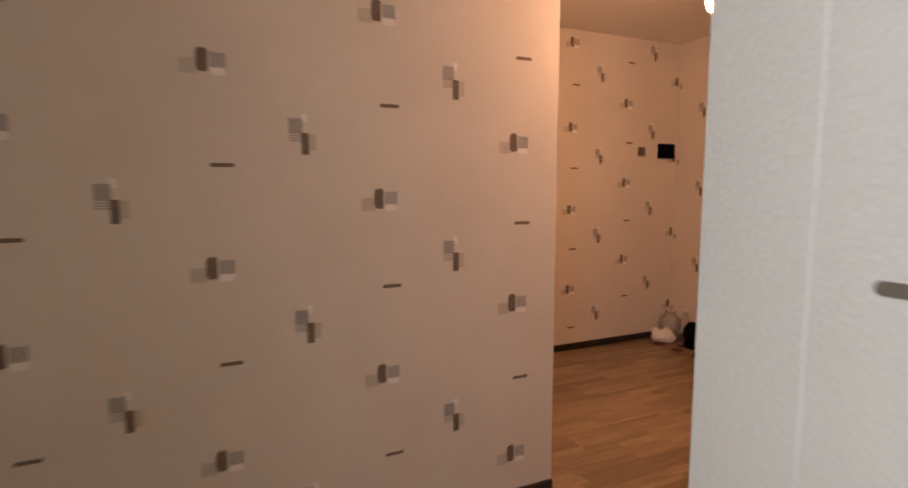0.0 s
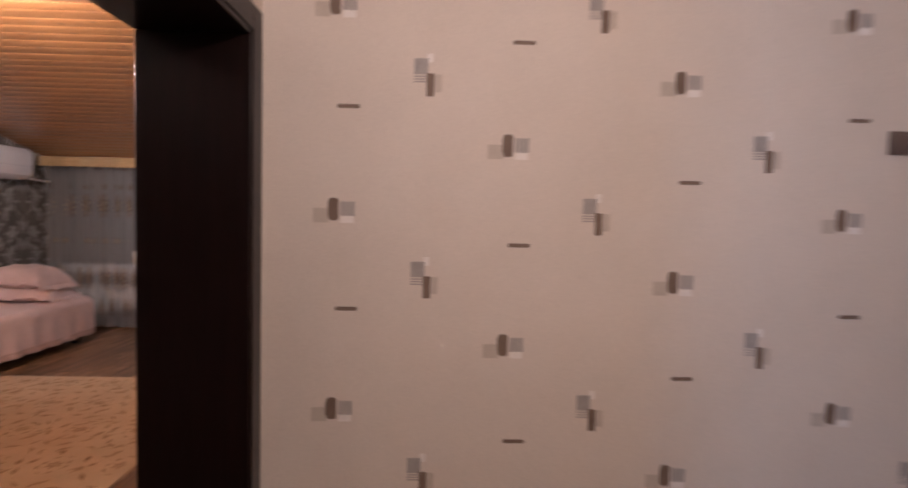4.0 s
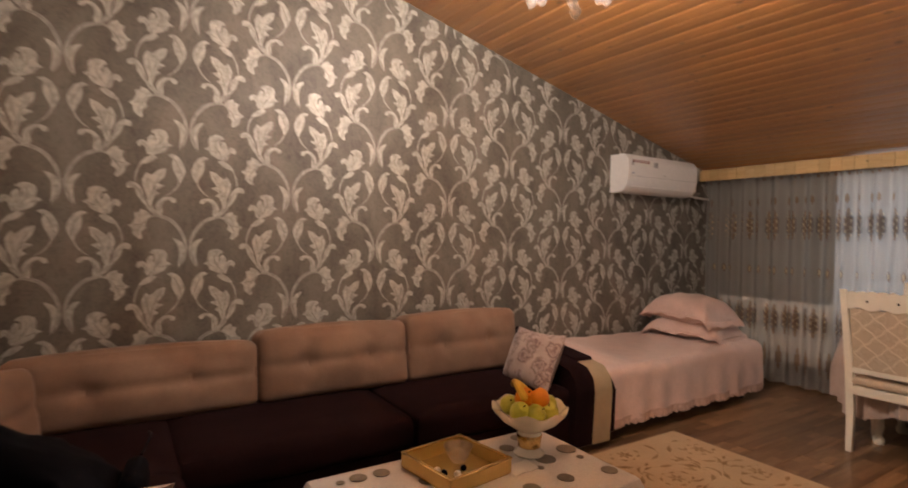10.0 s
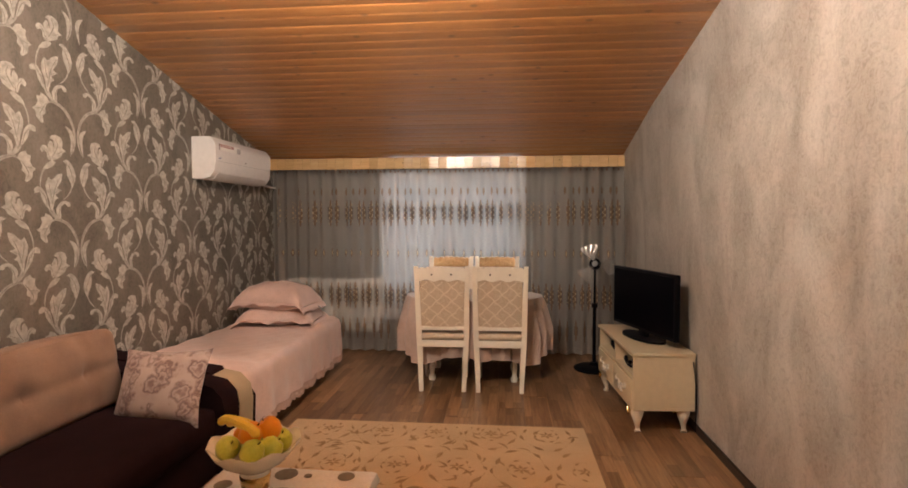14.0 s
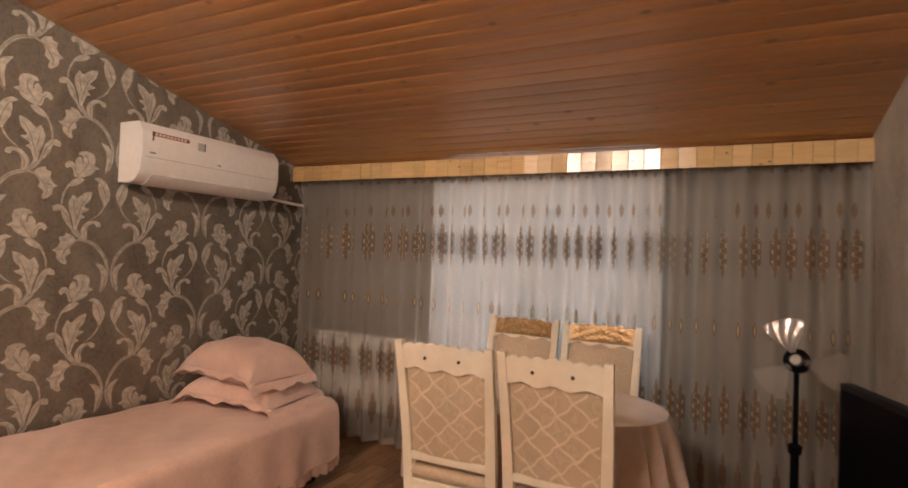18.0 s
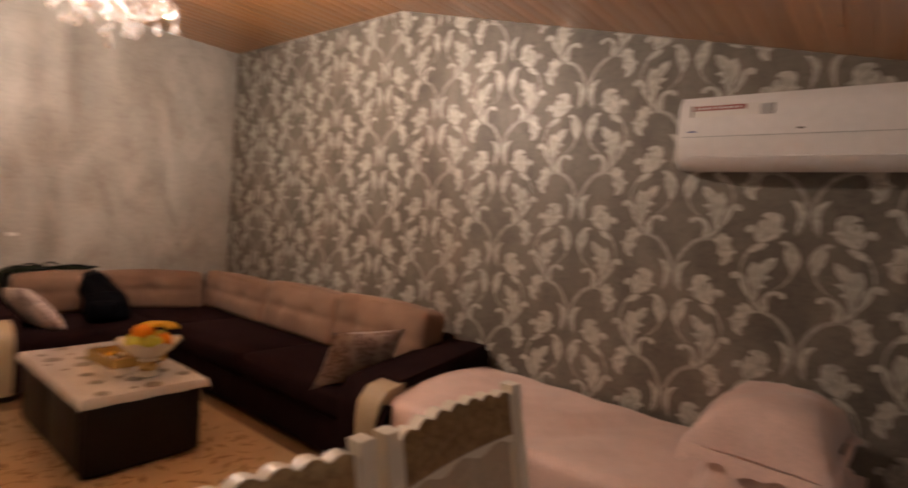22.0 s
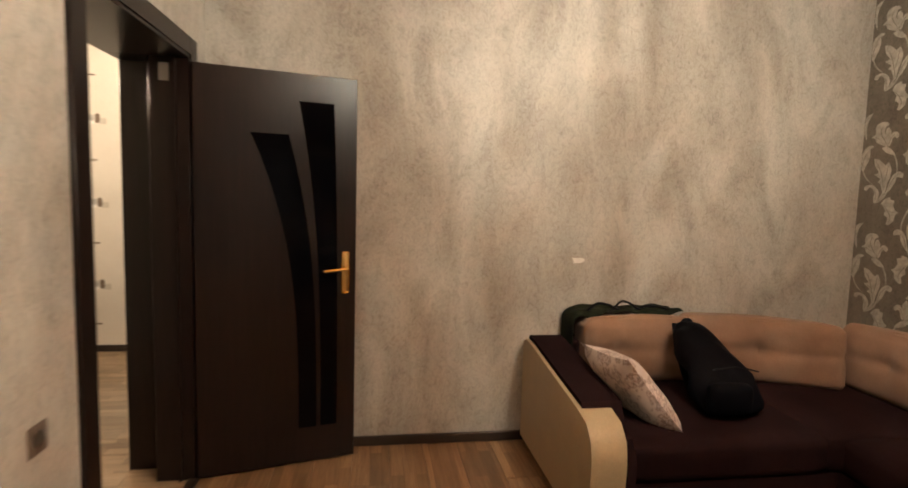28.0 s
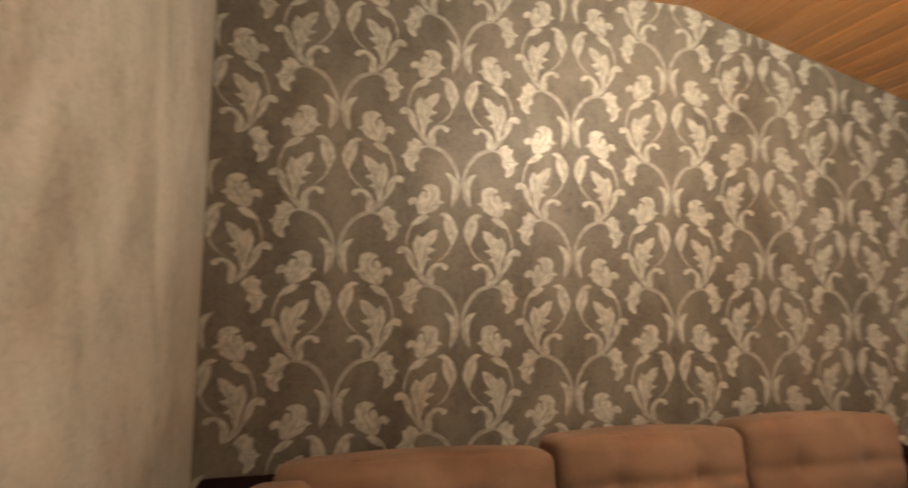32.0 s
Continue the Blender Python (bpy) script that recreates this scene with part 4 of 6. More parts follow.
for z, r, n in ((2.745, 0.072, 10), (2.655, 0.082, 10)):
    for k in range(n):
        hang("prism", r * math.cos(6.2832 * k / n), r * math.sin(6.2832 * k / n), z + 0.008, ch)
ARMS = 6
for k in range(ARMS):
    a = 2 * math.pi * (k + 0.35) / ARMS
    c, s = math.cos(a), math.sin(a)
    pt = lambda r, z: (r * c, r * s, z)
    arm = part("arm", tube(curve_points([pt(0.045, 2.47), pt(0.10, 2.415), pt(0.18, 2.40), pt(0.26, 2.44), pt(0.30, 2.50)], 6), 0.0075, 8), "crystal", ch)
    part("scroll", tube(curve_points([pt(0.05, 2.46), pt(0.075, 2.52), pt(0.06, 2.60), pt(0.09, 2.66), pt(0.125, 2.64), pt(0.115, 2.60)], 5), 0.0055, 7), "crystal", ch)
    part("scroll", tube(curve_points([pt(0.19, 2.405), pt(0.22, 2.46), pt(0.20, 2.505), pt(0.165, 2.49), pt(0.175, 2.465)], 5), 0.005, 7), "crystal", ch)
    cup = part("candle_cup", lathe([(0, 2.495), (0.012, 2.497), (0.058, 2.512), (0.062, 2.524), (0.05, 2.520), (0.014, 2.512), (0.014, 2.545), (0.022, 2.55), (0.022, 2.558), (0, 2.558)], 20, pt(0.30, 0)), "cup_glass", ch)
    part("candle", lathe([(0, 2.555), (0.012, 2.555), (0.012, 2.60), (0.014, 2.604), (0, 2.606)], 14, pt(0.30, 0)), "white", cup, "white candle tube")
    lit = k in (0, 2, 5)
    bulb = part("candle_bulb", lathe([(0, 2.604), (0.012, 2.607), (0.019, 2.625), (0.017, 2.65), (0.008, 2.675), (0, 2.69)], 12, pt(0.30, 0)), "bulb_glass" if lit else "cup_glass", ch, "glowing warm candle bulb" if lit else "unlit clear candle bulb")
    if lit:
        part("filament", tube([pt(0.30, 2.622), pt(0.302, 2.64), pt(0.30, 2.658)], [0.005, 0.007, 0.004], 8), "bulb", bulb, "white-hot filament")
    for j in range(5):
        b = a + (j - 2) * 1.0
        hang("mid" if j % 2 else "prism", 0.30 * c + 0.058 * math.cos(b), 0.30 * s + 0.058 * math.sin(b), 2.513, ch)
    hang("big", 0.35 * c, 0.35 * s, 2.455, ch)
    hang("big", 0.255 * c, 0.255 * s, 2.43, ch)
    hang("big", 0.17 * math.cos(a + 0.5), 0.17 * math.sin(a + 0.5), 2.40, ch)
    hang("mid", 0.10 * math.cos(a + 0.2), 0.10 * math.sin(a + 0.2), 2.405, ch)
    part("garland", tube(curve_points([pt(0.29, 2.51), (0.22 * math.cos(a + 0.35), 0.22 * math.sin(a + 0.35), 2.43), (0.15 * math.cos(a + 0.75), 0.15 * math.sin(a + 0.75), 2.42), (0.30 * math.cos(a + 1.047), 0.30 * math.sin(a + 1.047), 2.51)], 5), 0.003, 5), "crystal", ch)
hang("big", 0, 0, 2.36, ch)
hang("big", 0.012, 0.012, 2.30, ch)

# ---- hall lamp: bare bulb on a short cord ----
hl = thing("hall_lamp", "bare glowing bulb in a white holder on a cord", "lamp", (-0.74, -1.06, -0.19))
part("ceiling_cup", lathe([(0, (HZ + 0.19)), (0.04, (HZ + 0.19)), (0.04, (HZ + 0.19) - 0.02), (0.01, (HZ + 0.19) - 0.04), (0, (HZ + 0.19) - 0.04)], 18), "plastic", hl)
part("cord", tube([(0, 0, (HZ + 0.19) - 0.03), (0, 0, 2.58)], 0.003, 6), "plastic", hl)
part("holder", lathe([(0, 2.60), (0.014, 2.60), (0.02, 2.57), (0.02, 2.52), (0, 2.52)], 16), "plastic", hl)
part("bulb", lathe([(0, 2.52), (0.015, 2.515), (0.03, 2.485), (0.034, 2.455), (0.027, 2.428), (0.012, 2.416), (0, 2.414)], 12), "hall_bulb", hl, "glowing warm bulb")


# ---- corner sofa ----
def soft_box(a, b, r, puff=0.0, n=10, tufts=()):
    """A stuffed block with rounded edges; tufts: (u, v) on its front (-y) face, pulled in."""
    bm = bmesh.new()
    cx, cy, cz = [(a[i] + b[i]) / 2 for i in range(3)]
    hx, hy, hz = [(b[i] - a[i]) / 2 for i in range(3)]
    bmesh.ops.create_cube(bm, size=2)
    bmesh.ops.subdivide_edges(bm, edges=bm.edges[:], cuts=n, use_grid_fill=True)
    for v in bm.verts:
        p = Vector((v.co.x * hx, v.co.y * hy, v.co.z * hz))
        q = Vector((max(-hx + r, min(hx - r, p.x)), max(-hy + r, min(hy - r, p.y)), max(-hz + r, min(hz - r, p.z))))
        d = p - q
        if d.length > 1e-6:
            p = q + d.normalized() * r
        u, w = v.co.x, v.co.z
        if v.co.y < -0.9:
            p.y -= puff * (1 - u * u) * (1 - w * w)
            for tu, tw in tufts:
                dd = ((u - tu) * hx) ** 2 + ((w - tw) * hz) ** 2
                p.y += 0.034 * math.exp(-dd / 0.003) + 0.009 * math.exp(-(((u - tu) * hx + 0.012 * math.sin(9 * w)) ** 2) / 0.0007)
            if tufts:
                p.y += 0.010 * math.exp(-(((w - tufts[0][1]) * hz) ** 2) / 0.0008)
        if v.co.z > 0.9:
            p.z += puff * 0.5 * (1 - u * u)
        v.co = p + Vector((cx, cy, cz))
    return bm


sofa = thing("corner_sofa", "tan and dark brown corner sofa with vinyl arms", "sofa", (0, 0, 0))
SX1, SY0 = 3.12, 1.88
base = bmesh.new()
bm_box(base, (-0.03, 2.88, 0.05), (SX1, 3.82, 0.27), 0.01)
part("base", base, "brown_suede", sofa, "dark brown suede plinth")
part("base", box((-0.03, SY0, 0.05), (0.92, 2.878, 0.27), 0.01), "brown_suede", sofa, "dark brown suede plinth")
for x in (0.1, 1.5, 2.95):
    for y in (2.98, 3.72):
        part("foot", lathe([(0, 0), (0.022, 0), (0.03, 0.05), (0, 0.05)], 12, (x, y, 0)), "black", sofa)
part("foot", lathe([(0, 0), (0.022, 0), (0.03, 0.05), (0, 0.05)], 12, (0.8, 2.0, 0)), "black", sofa)
part("seat", soft_box((0.92, 2.86, 0.262), (2.02, 3.62, 0.44), 0.05, 0.02), "brown_suede", sofa, "dark brown suede seat")
part("seat", soft_box((2.022, 2.86, 0.262), (SX1, 3.62, 0.44), 0.05, 0.02), "brown_suede", sofa, "dark brown suede seat")
part("seat", soft_box((0.06, 2.80, 0.262), (0.94, 3.62, 0.438), 0.05, 0.015), "brown_suede", sofa, "dark brown suede corner seat")
part("seat", soft_box((0.06, SY0 + 0.01, 0.262), (0.94, 2.82, 0.44), 0.05, 0.02), "brown_suede", sofa, "dark brown suede seat")
part("back_frame", box((-0.04, 3.64, 0.25), (SX1 + 0.02, 3.84, 0.66), 0.03, 3), "brown_suede", sofa)
part("back_frame", box((-0.045, 1.97, 0.25), (0.10, 3.638, 0.64), 0.03, 3), "brown_suede", sofa)
TUFT = [(-0.42, 0.05), (0.42, 0.05)]
for x0, x1 in ((0.27, 1.363), (1.368, 2.272), (2.277, SX1 + 0.04)):
    part("back_cushion", soft_box((x0, 3.41, 0.42), (x1, 3.655, 0.772 if x0 < 1 else 0.815 if x0 < 2 else 0.84), 0.05, 0.045, 26, TUFT), "suede", sofa, "tan tufted suede back cushion", at=Matrix.Translation((0, 3.53, 0.42)) @ pose(0, 0, 0, -9) @ Matrix.Translation((0, -3.53, -0.42)))
m = Matrix.Translation((0.115, 2.34, 0.42)) @ pose(0, 0, 0, 0, 0, 90) @ pose(0, 0, 0, -9)
part("back_cushion", soft_box((-0.34, -0.13, 0.0), (0.34, 0.10, 0.345), 0.05, 0.045, 26, TUFT), "suede", sofa, "tan tufted suede back cushion", at=m)
m = Matrix.Translation((0.20, 3.02, 0.42)) @ pose(0, 0, 0, 0, 0, 66) @ pose(0, 0, 0, -7)
part("back_cushion", soft_box((-0.42, -0.10, 0.0), (0.42, 0.12, 0.35), 0.05, 0.04, 26, [(-0.02, 0.05)]), "suede", sofa, "tan suede corner cushion", at=m)


def arm_profile():
    """Side of an arm, from the wall end forward: (distance, height)."""
    return [(0, 0.05), (0, 0.60), (0.05, 0.63), (0.15, 0.625), (0.55, 0.575), (0.82, 0.545), (0.93, 0.52), (0.985, 0.46), (1.0, 0.38), (0.985, 0.05)]


def sofa_arm(at, flip):
    root = part("arm", prism([(u, w) for u, w in arm_profile()], 0.0, 0.15, axis="y"), "vinyl" if flip else "brown_suede", sofa, "beige vinyl armrest shell" if flip else "dark brown suede armrest", at=at)
    if not flip:
        band = [(0.80, 0.552), (0.93, 0.528), (0.992, 0.464), (1.007, 0.38), (0.992, 0.05), (0.93, 0.05), (0.945, 0.38), (0.93, 0.44), (0.90, 0.475), (0.80, 0.50)]
        part("front_band", prism(band, -0.003, 0.153, axis="y"), "vinyl", root, "beige vinyl band round the front of the arm")
    o = [(u, w) for u, w in arm_profile() if 0.0 < u < 0.9]
    pad = [(0.02, 0.45)] + [(0.02, 0.60)] + [(u, w + 0.022) for u, w in o if w > 0.3] + [(0.88, 0.45)]
    part("arm_pad", prism(pad, 0.02 if flip else -0.004, 0.20 if flip else 0.146, axis="y"), "brown_suede", root, "dark brown suede arm pad")
    part("front_trim", prism([(0.93, 0.10), (0.93, 0.46), (0.955, 0.46), (1.004, 0.38), (0.995, 0.10)], 0.152, 0.19, axis="y"), "brown_suede", root)


sofa_arm(Matrix.Translation((-0.04, SY0 - 0.16, 0)) @ Matrix.Identity(4), True)
east = Matrix.Translation((SX1 + 0.17, 3.83, 0)) @ pose(0, 0, 0, 0, 0, -90)
sofa_arm(east, False)
part("inner_arm", prism([(u, w + 0.012 if w > 0.3 else w) for u, w in arm_profile()], -0.165, -0.002, axis="y"), "brown_suede", sofa, "dark brown suede inner arm", at=east)

# loose things on the sofa
def cushion(name, label, material, at, w=0.46, h=0.46, d=0.17, category="cushion"):
    return solid(name, pillow_mesh(w, h, d), material, label, category, at=at)


cushion("throw_pillow", "rose and brown floral cushion leaning on the sofa arm", "cushion", pose(2.99, 3.10, 0.575, 24, 3, 84), 0.53, 0.40)
cushion("throw_pillow", "pale floral cushion lying against the sofa arm", "pale_cushion", pose(0.62, 2.04, 0.568, 39, -6, 4), 0.45, 0.44, 0.155)
backpack = thing("backpack", "black nylon backpack slumped on the sofa seat", "backpack", (0.66, 2.46, 0.45), 82)
bm = soft_box((-0.17, -0.11, 0.0), (0.17, 0.11, 0.46), 0.09, 0.03)
for v in bm.verts:
    t = v.co.z / 0.46
    v.co.x = v.co.x * (0.98 - 0.54 * t * t) + 0.05 * (1 - t)
    v.co.y = v.co.y * (1.0 - 0.3 * t) + 0.30 * t * t ** 0.3
    v.co.x += 0.02 * math.sin(9 * v.co.z + 4 * v.co.y)
    v.co.z *= 0.74
    v.co += Vector((noise.noise(v.co * 12), noise.noise(v.co * 12 + Vector((7, 0, 0))), 0.6 * noise.noise(v.co * 13 + Vector((0, 5, 0))))) * 0.03
part("body", bm, "bag", backpack)
part("front_pocket", soft_box((-0.10, -0.135, 0.03), (0.10, -0.07, 0.17), 0.03, 0.01), "bag", backpack)
part("haul_loop", tube(curve_points([(-0.03, 0.36, 0.33), (-0.015, 0.365, 0.352), (0.015, 0.365, 0.352), (0.03, 0.36, 0.33)], 4), 0.008, 6), "bag", backpack)
for sx in (-1, 1):
    part("strap", sheet(14, 2, lambda u, v, sx=sx: (sx * (0.05 + 0.02 * math.sin(3 * u)) + (v - 0.5) * 0.05, 0.378 - 0.31 * u + 0.055 * u * u, 0.325 - 0.30 * u), 0.008), "bag", backpack)
part("zip_line", tube(curve_points([(-0.10, -0.135, 0.24), (0, -0.15, 0.26), (0.10, -0.135, 0.24)], 6), 0.004, 6), "black", backpack, "dark zip")


def scarf_pt(u, v):
    """Hangs over the end of the sofa back, then lies crumpled along its top."""
    x = -0.065 + 0.18 * v + 0.012 * math.sin(9 * u)
    ruck = 0.012 * math.sin(16 * u + 5 * v) + 0.011 * math.sin(37 * u - 4 * v) + 0.008 * math.sin(11 * v)
    s = 1.04 * u - 0.30
    if s < -0.06:
        y, z = 1.945, 0.798 + s
    elif s < 0.06:
        a = (s + 0.06) / 0.12 * math.pi / 2
        y, z = 1.945 + 0.07 * (1 - math.cos(a)), 0.738 + 0.06 * math.sin(a)
    else:
        y, z = 2.015 + (s - 0.06) * 0.86, 0.798
    k = min(1, max(0, (s + 0.06) * 6))
    return (x, y, z + (0.45 * ruck + 0.010 - 0.05 * max(0, v - 0.74) * (1 + math.sin(15 * s))) * k)


scarf = thing("scarf", "crumpled dark green and black scarf over the sofa back", "scarf", (0, 0, 0))
part("cloth", sheet(60, 16, scarf_pt, 0.005), "scarf", scarf)
for y0, y1, lift in ((2.05, 2.24, 0.035), (2.20, 2.36, 0.045), (2.33, 2.55, 0.02)):
    loop = curve_points([(0.07, y0, 0.806), (0.055, (2 * y0 + y1) / 3, 0.806 + lift), (0.06, (y0 + 2 * y1) / 3, 0.806 + 0.8 * lift), (0.075, y1, 0.806)], 5)
    part("strap_loop", tube(loop, 0.007, 6), "black", scarf, "black twisted strap loop")

# ---- coffee table ----
TX0, TX1, TY0, TY1, TZ = 1.32, 2.44, 1.82, 2.44, 0.435
tab = thing("coffee_table", "dark brown box-shaped coffee table on the rug", "coffee table", (0, 0, 0))
part("body", box((TX0 + 0.02, TY0 + 0.02, 0.03), (TX1 - 0.02, TY1 - 0.02, TZ - 0.03), 0.008), "cabinet", tab)
part("tabletop", box((TX0, TY0, TZ - 0.03), (TX1, TY1, TZ), 0.006), "cabinet", tab)
part("plinth", box((TX0 + 0.05, TY0 + 0.05, 0.012), (TX1 - 0.05, TY1 - 0.05, 0.03)), "black", tab)
for k in range(2):
    xa = TX0 + 0.04 + k * (TX1 - TX0 - 0.08) / 2
    dr = part("drawer_front", box((xa, TY0 + 0.008, 0.06), (xa + (TX1 - TX0 - 0.08) / 2 - 0.01, TY0 + 0.022, TZ - 0.06), 0.004), "cabinet", tab)
cloth = thing("tablecloth", "white oilcloth with grey and gold dots on the coffee table", "tablecloth", (0, 0, TZ))


def cloth_pt(u, v):
    x, y = TX0 - 0.045 + u * (TX1 - TX0 + 0.09), TY0 - 0.045 + v * (TY1 - TY0 + 0.09)
    ox, oy = max(TX0 - x, x - TX1, 0), max(TY0 - y, y - TY1, 0)
    fall = math.hypot(ox, oy)
    wob = 0.006 * math.sin(23 * x) + 0.005 * math.sin(31 * y)
    return (min(max(x, TX0 - 0.012), TX1 + 0.012), min(max(y, TY0 - 0.012), TY1 + 0.012), 0.004 + (0.0 if fall else 0.0015 * math.sin(17 * x + 13 * y)) - fall * (1.0 + 8 * wob))


part("cloth", sheet(52, 34, cloth_pt, 0.0015), "oilcloth", cloth)
rnd = random.Random(4)
spots = []
for i in range(60):
    x, y, r = rnd.uniform(TX0 + 0.05, TX1 - 0.05), rnd.uniform(TY0 + 0.04, TY1 - 0.04), rnd.choice((0.016, 0.022, 0.034, 0.045))
    if all((x - a) ** 2 + (y - b) ** 2 > (r + c + 0.02) ** 2 for a, b, c in spots) and len(spots) < 26:
        spots.append((x, y, r))
        part("dot", lathe([(0, 0.0075), (r, 0.0075), (r, 0.0055)], 18, (x, y, 0)), "dots", cloth, smooth=False)

bowl = thing("fruit_bowl", "cream porcelain footed bowl heaped with fruit", "bowl", (2.21, 2.21, TZ + 0.008))
bm = lathe([(0, 0), (0.062, 0), (0.066, 0.006), (0.055, 0.014), (0.045, 0.03), (0.052, 0.075), (0.05, 0.088), (0.065, 0.096), (0.115, 0.125), (0.158, 0.168), (0.163, 0.178), (0.155, 0.176), (0.108, 0.134), (0.05, 0.108), (0, 0.104)], 40)
for v in bm.verts:
    r = math.hypot(v.co.x, v.co.y)
    if v.co.z > 0.11 and r > 0.05:
        a = math.atan2(v.co.y, v.co.x)
        v.co.z += 0.008 * (r / 0.16) ** 3 * math.cos(8 * a)
for v in bm.verts:
    v.co.z *= 1.15
part("bowl", bm, "porcelain", bowl)
part("gilded_band", lathe([(0.0455, 0.032), (0.0475, 0.0345), (0.0545, 0.084), (0.0525, 0.0885)], 28), "brass", bowl, "gilded foot band")


def fruit(name, label, mat, r, p, group):
    f = thing(name, label, "fruit", p, group=group)
    prof = [(0, -0.92 * r), (0.45 * r, -0.97 * r), (0.8 * r, -0.7 * r), (r, -0.1 * r), (0.95 * r, 0.4 * r), (0.6 * r, 0.85 * r), (0.2 * r, 0.88 * r), (0, 0.72 * r)]
    part("flesh", lathe(prof, 18), mat, f)
    part("stalk", tube([(0, 0, 0.7 * r), (0.004, 0, 1.05 * r)], 0.0018, 5), "wenge", f)
    f.matrix_basis = pose(*p, rnd.uniform(-50, 50), rnd.uniform(-50, 50), 0)


zb = TZ + 0.034
for i, (dx, dy, dz) in enumerate(((-0.08, -0.03, 0.175), (-0.05, 0.075, 0.172), (0.03, -0.085, 0.172), (-0.03, -0.075, 0.17), (0.09, -0.01, 0.175), (-0.015, 0.0, 0.165))):
    fruit("apple", "yellow-green apple in the fruit bowl", "apple", 0.042, (2.21 + dx, 2.21 + dy, zb + dz), "apples in the bowl")
for dx, dy, dz in ((0.045, 0.06, 0.178), (-0.035, -0.005, 0.222), (0.005, -0.055, 0.228)):
    fruit("orange", "bright orange in the fruit bowl", "orange", 0.041, (2.21 + dx, 2.21 + dy, zb + dz), "oranges in the bowl")
for k in range(2):
    b = thing("banana", "ripe banana lying across the fruit", "fruit", (2.19 + 0.025 * k, 2.24 + 0.03 * k, zb + 0.238), 60 + 14 * k, group="bananas in the bowl")
    part("peel", tube(curve_points([(-0.09, 0.0, -0.012), (-0.05, 0.012, 0.012), (0.0, 0.018, 0.02), (0.05, 0.012, 0.014), (0.088, 0.0, -0.006)], 4), [0.006] + [0.017] * 15 + [0.005], 8), "banana", b)

tray = thing("glass_box", "gold-rimmed glass tray box with sweets on the table", "tray", (1.85, 2.23, TZ + 0.0075), 8)
part("bottom", box((-0.155, -0.155, 0.0), (0.155, 0.155, 0.006), 0.002, 1), "amber", tray)
for a, b in (((-0.155, -0.155, 0.006), (0.155, -0.148, 0.058)), ((-0.155, 0.148, 0.006), (0.155, 0.155, 0.058)), ((-0.155, -0.148, 0.006), (-0.148, 0.148, 0.058)), ((0.148, -0.148, 0.006), (0.155, 0.148, 0.058))):
    part("side", box(a, b, 0.001, 1), "amber", tray)
for a, b in (((-0.158, -0.158, 0.058), (0.158, -0.145, 0.064)), ((-0.158, 0.145, 0.058), (0.158, 0.158, 0.064)), ((-0.158, -0.145, 0.058), (-0.145, 0.145, 0.064)), ((0.145, -0.145, 0.058), (0.158, 0.145, 0.064))):
    part("rim", box(a, b, 0.001, 1), "brass", tray, "gold rim")
dish = thing("sugar_bowl", "small cut-glass bowl inside the tray", "bowl", (1.90, 2.29, TZ + 0.014))
part("glass", lathe([(0, 0), (0.03, 0), (0.045, 0.02), (0.062, 0.062), (0.058, 0.062), (0.04, 0.022), (0, 0.008)], 12), "crystal", dish)
for i in range(9):
    a = rnd.uniform(0, 6.28)
    rr = rnd.uniform(0.02, 0.09)
    solid("wrapped_sweet", lathe([(0, -0.014), (0.011, -0.008), (0.013, 0), (0.011, 0.008), (0, 0.014)], 8), ("white", "foil", "banana", "screen")[i % 4], "small wrapped sweet in the glass tray", "sweet", at=pose(1.79 + rr * math.cos(a), 2.17 + rr * math.sin(a) * 0.8, TZ + 0.0275, 0, 90, rnd.uniform(0, 180)), group="sweets in the tray")
solid("napkin", sheet(8, 6, lambda u, v: (2.02 + 0.13 * u, 2.06 + 0.08 * v + 0.02 * u, TZ + 0.010 + 0.004 * math.sin(6 * u) + 0.006 * u * v), 0.002), "paper", "folded white paper napkin on the tablecloth", "napkin")

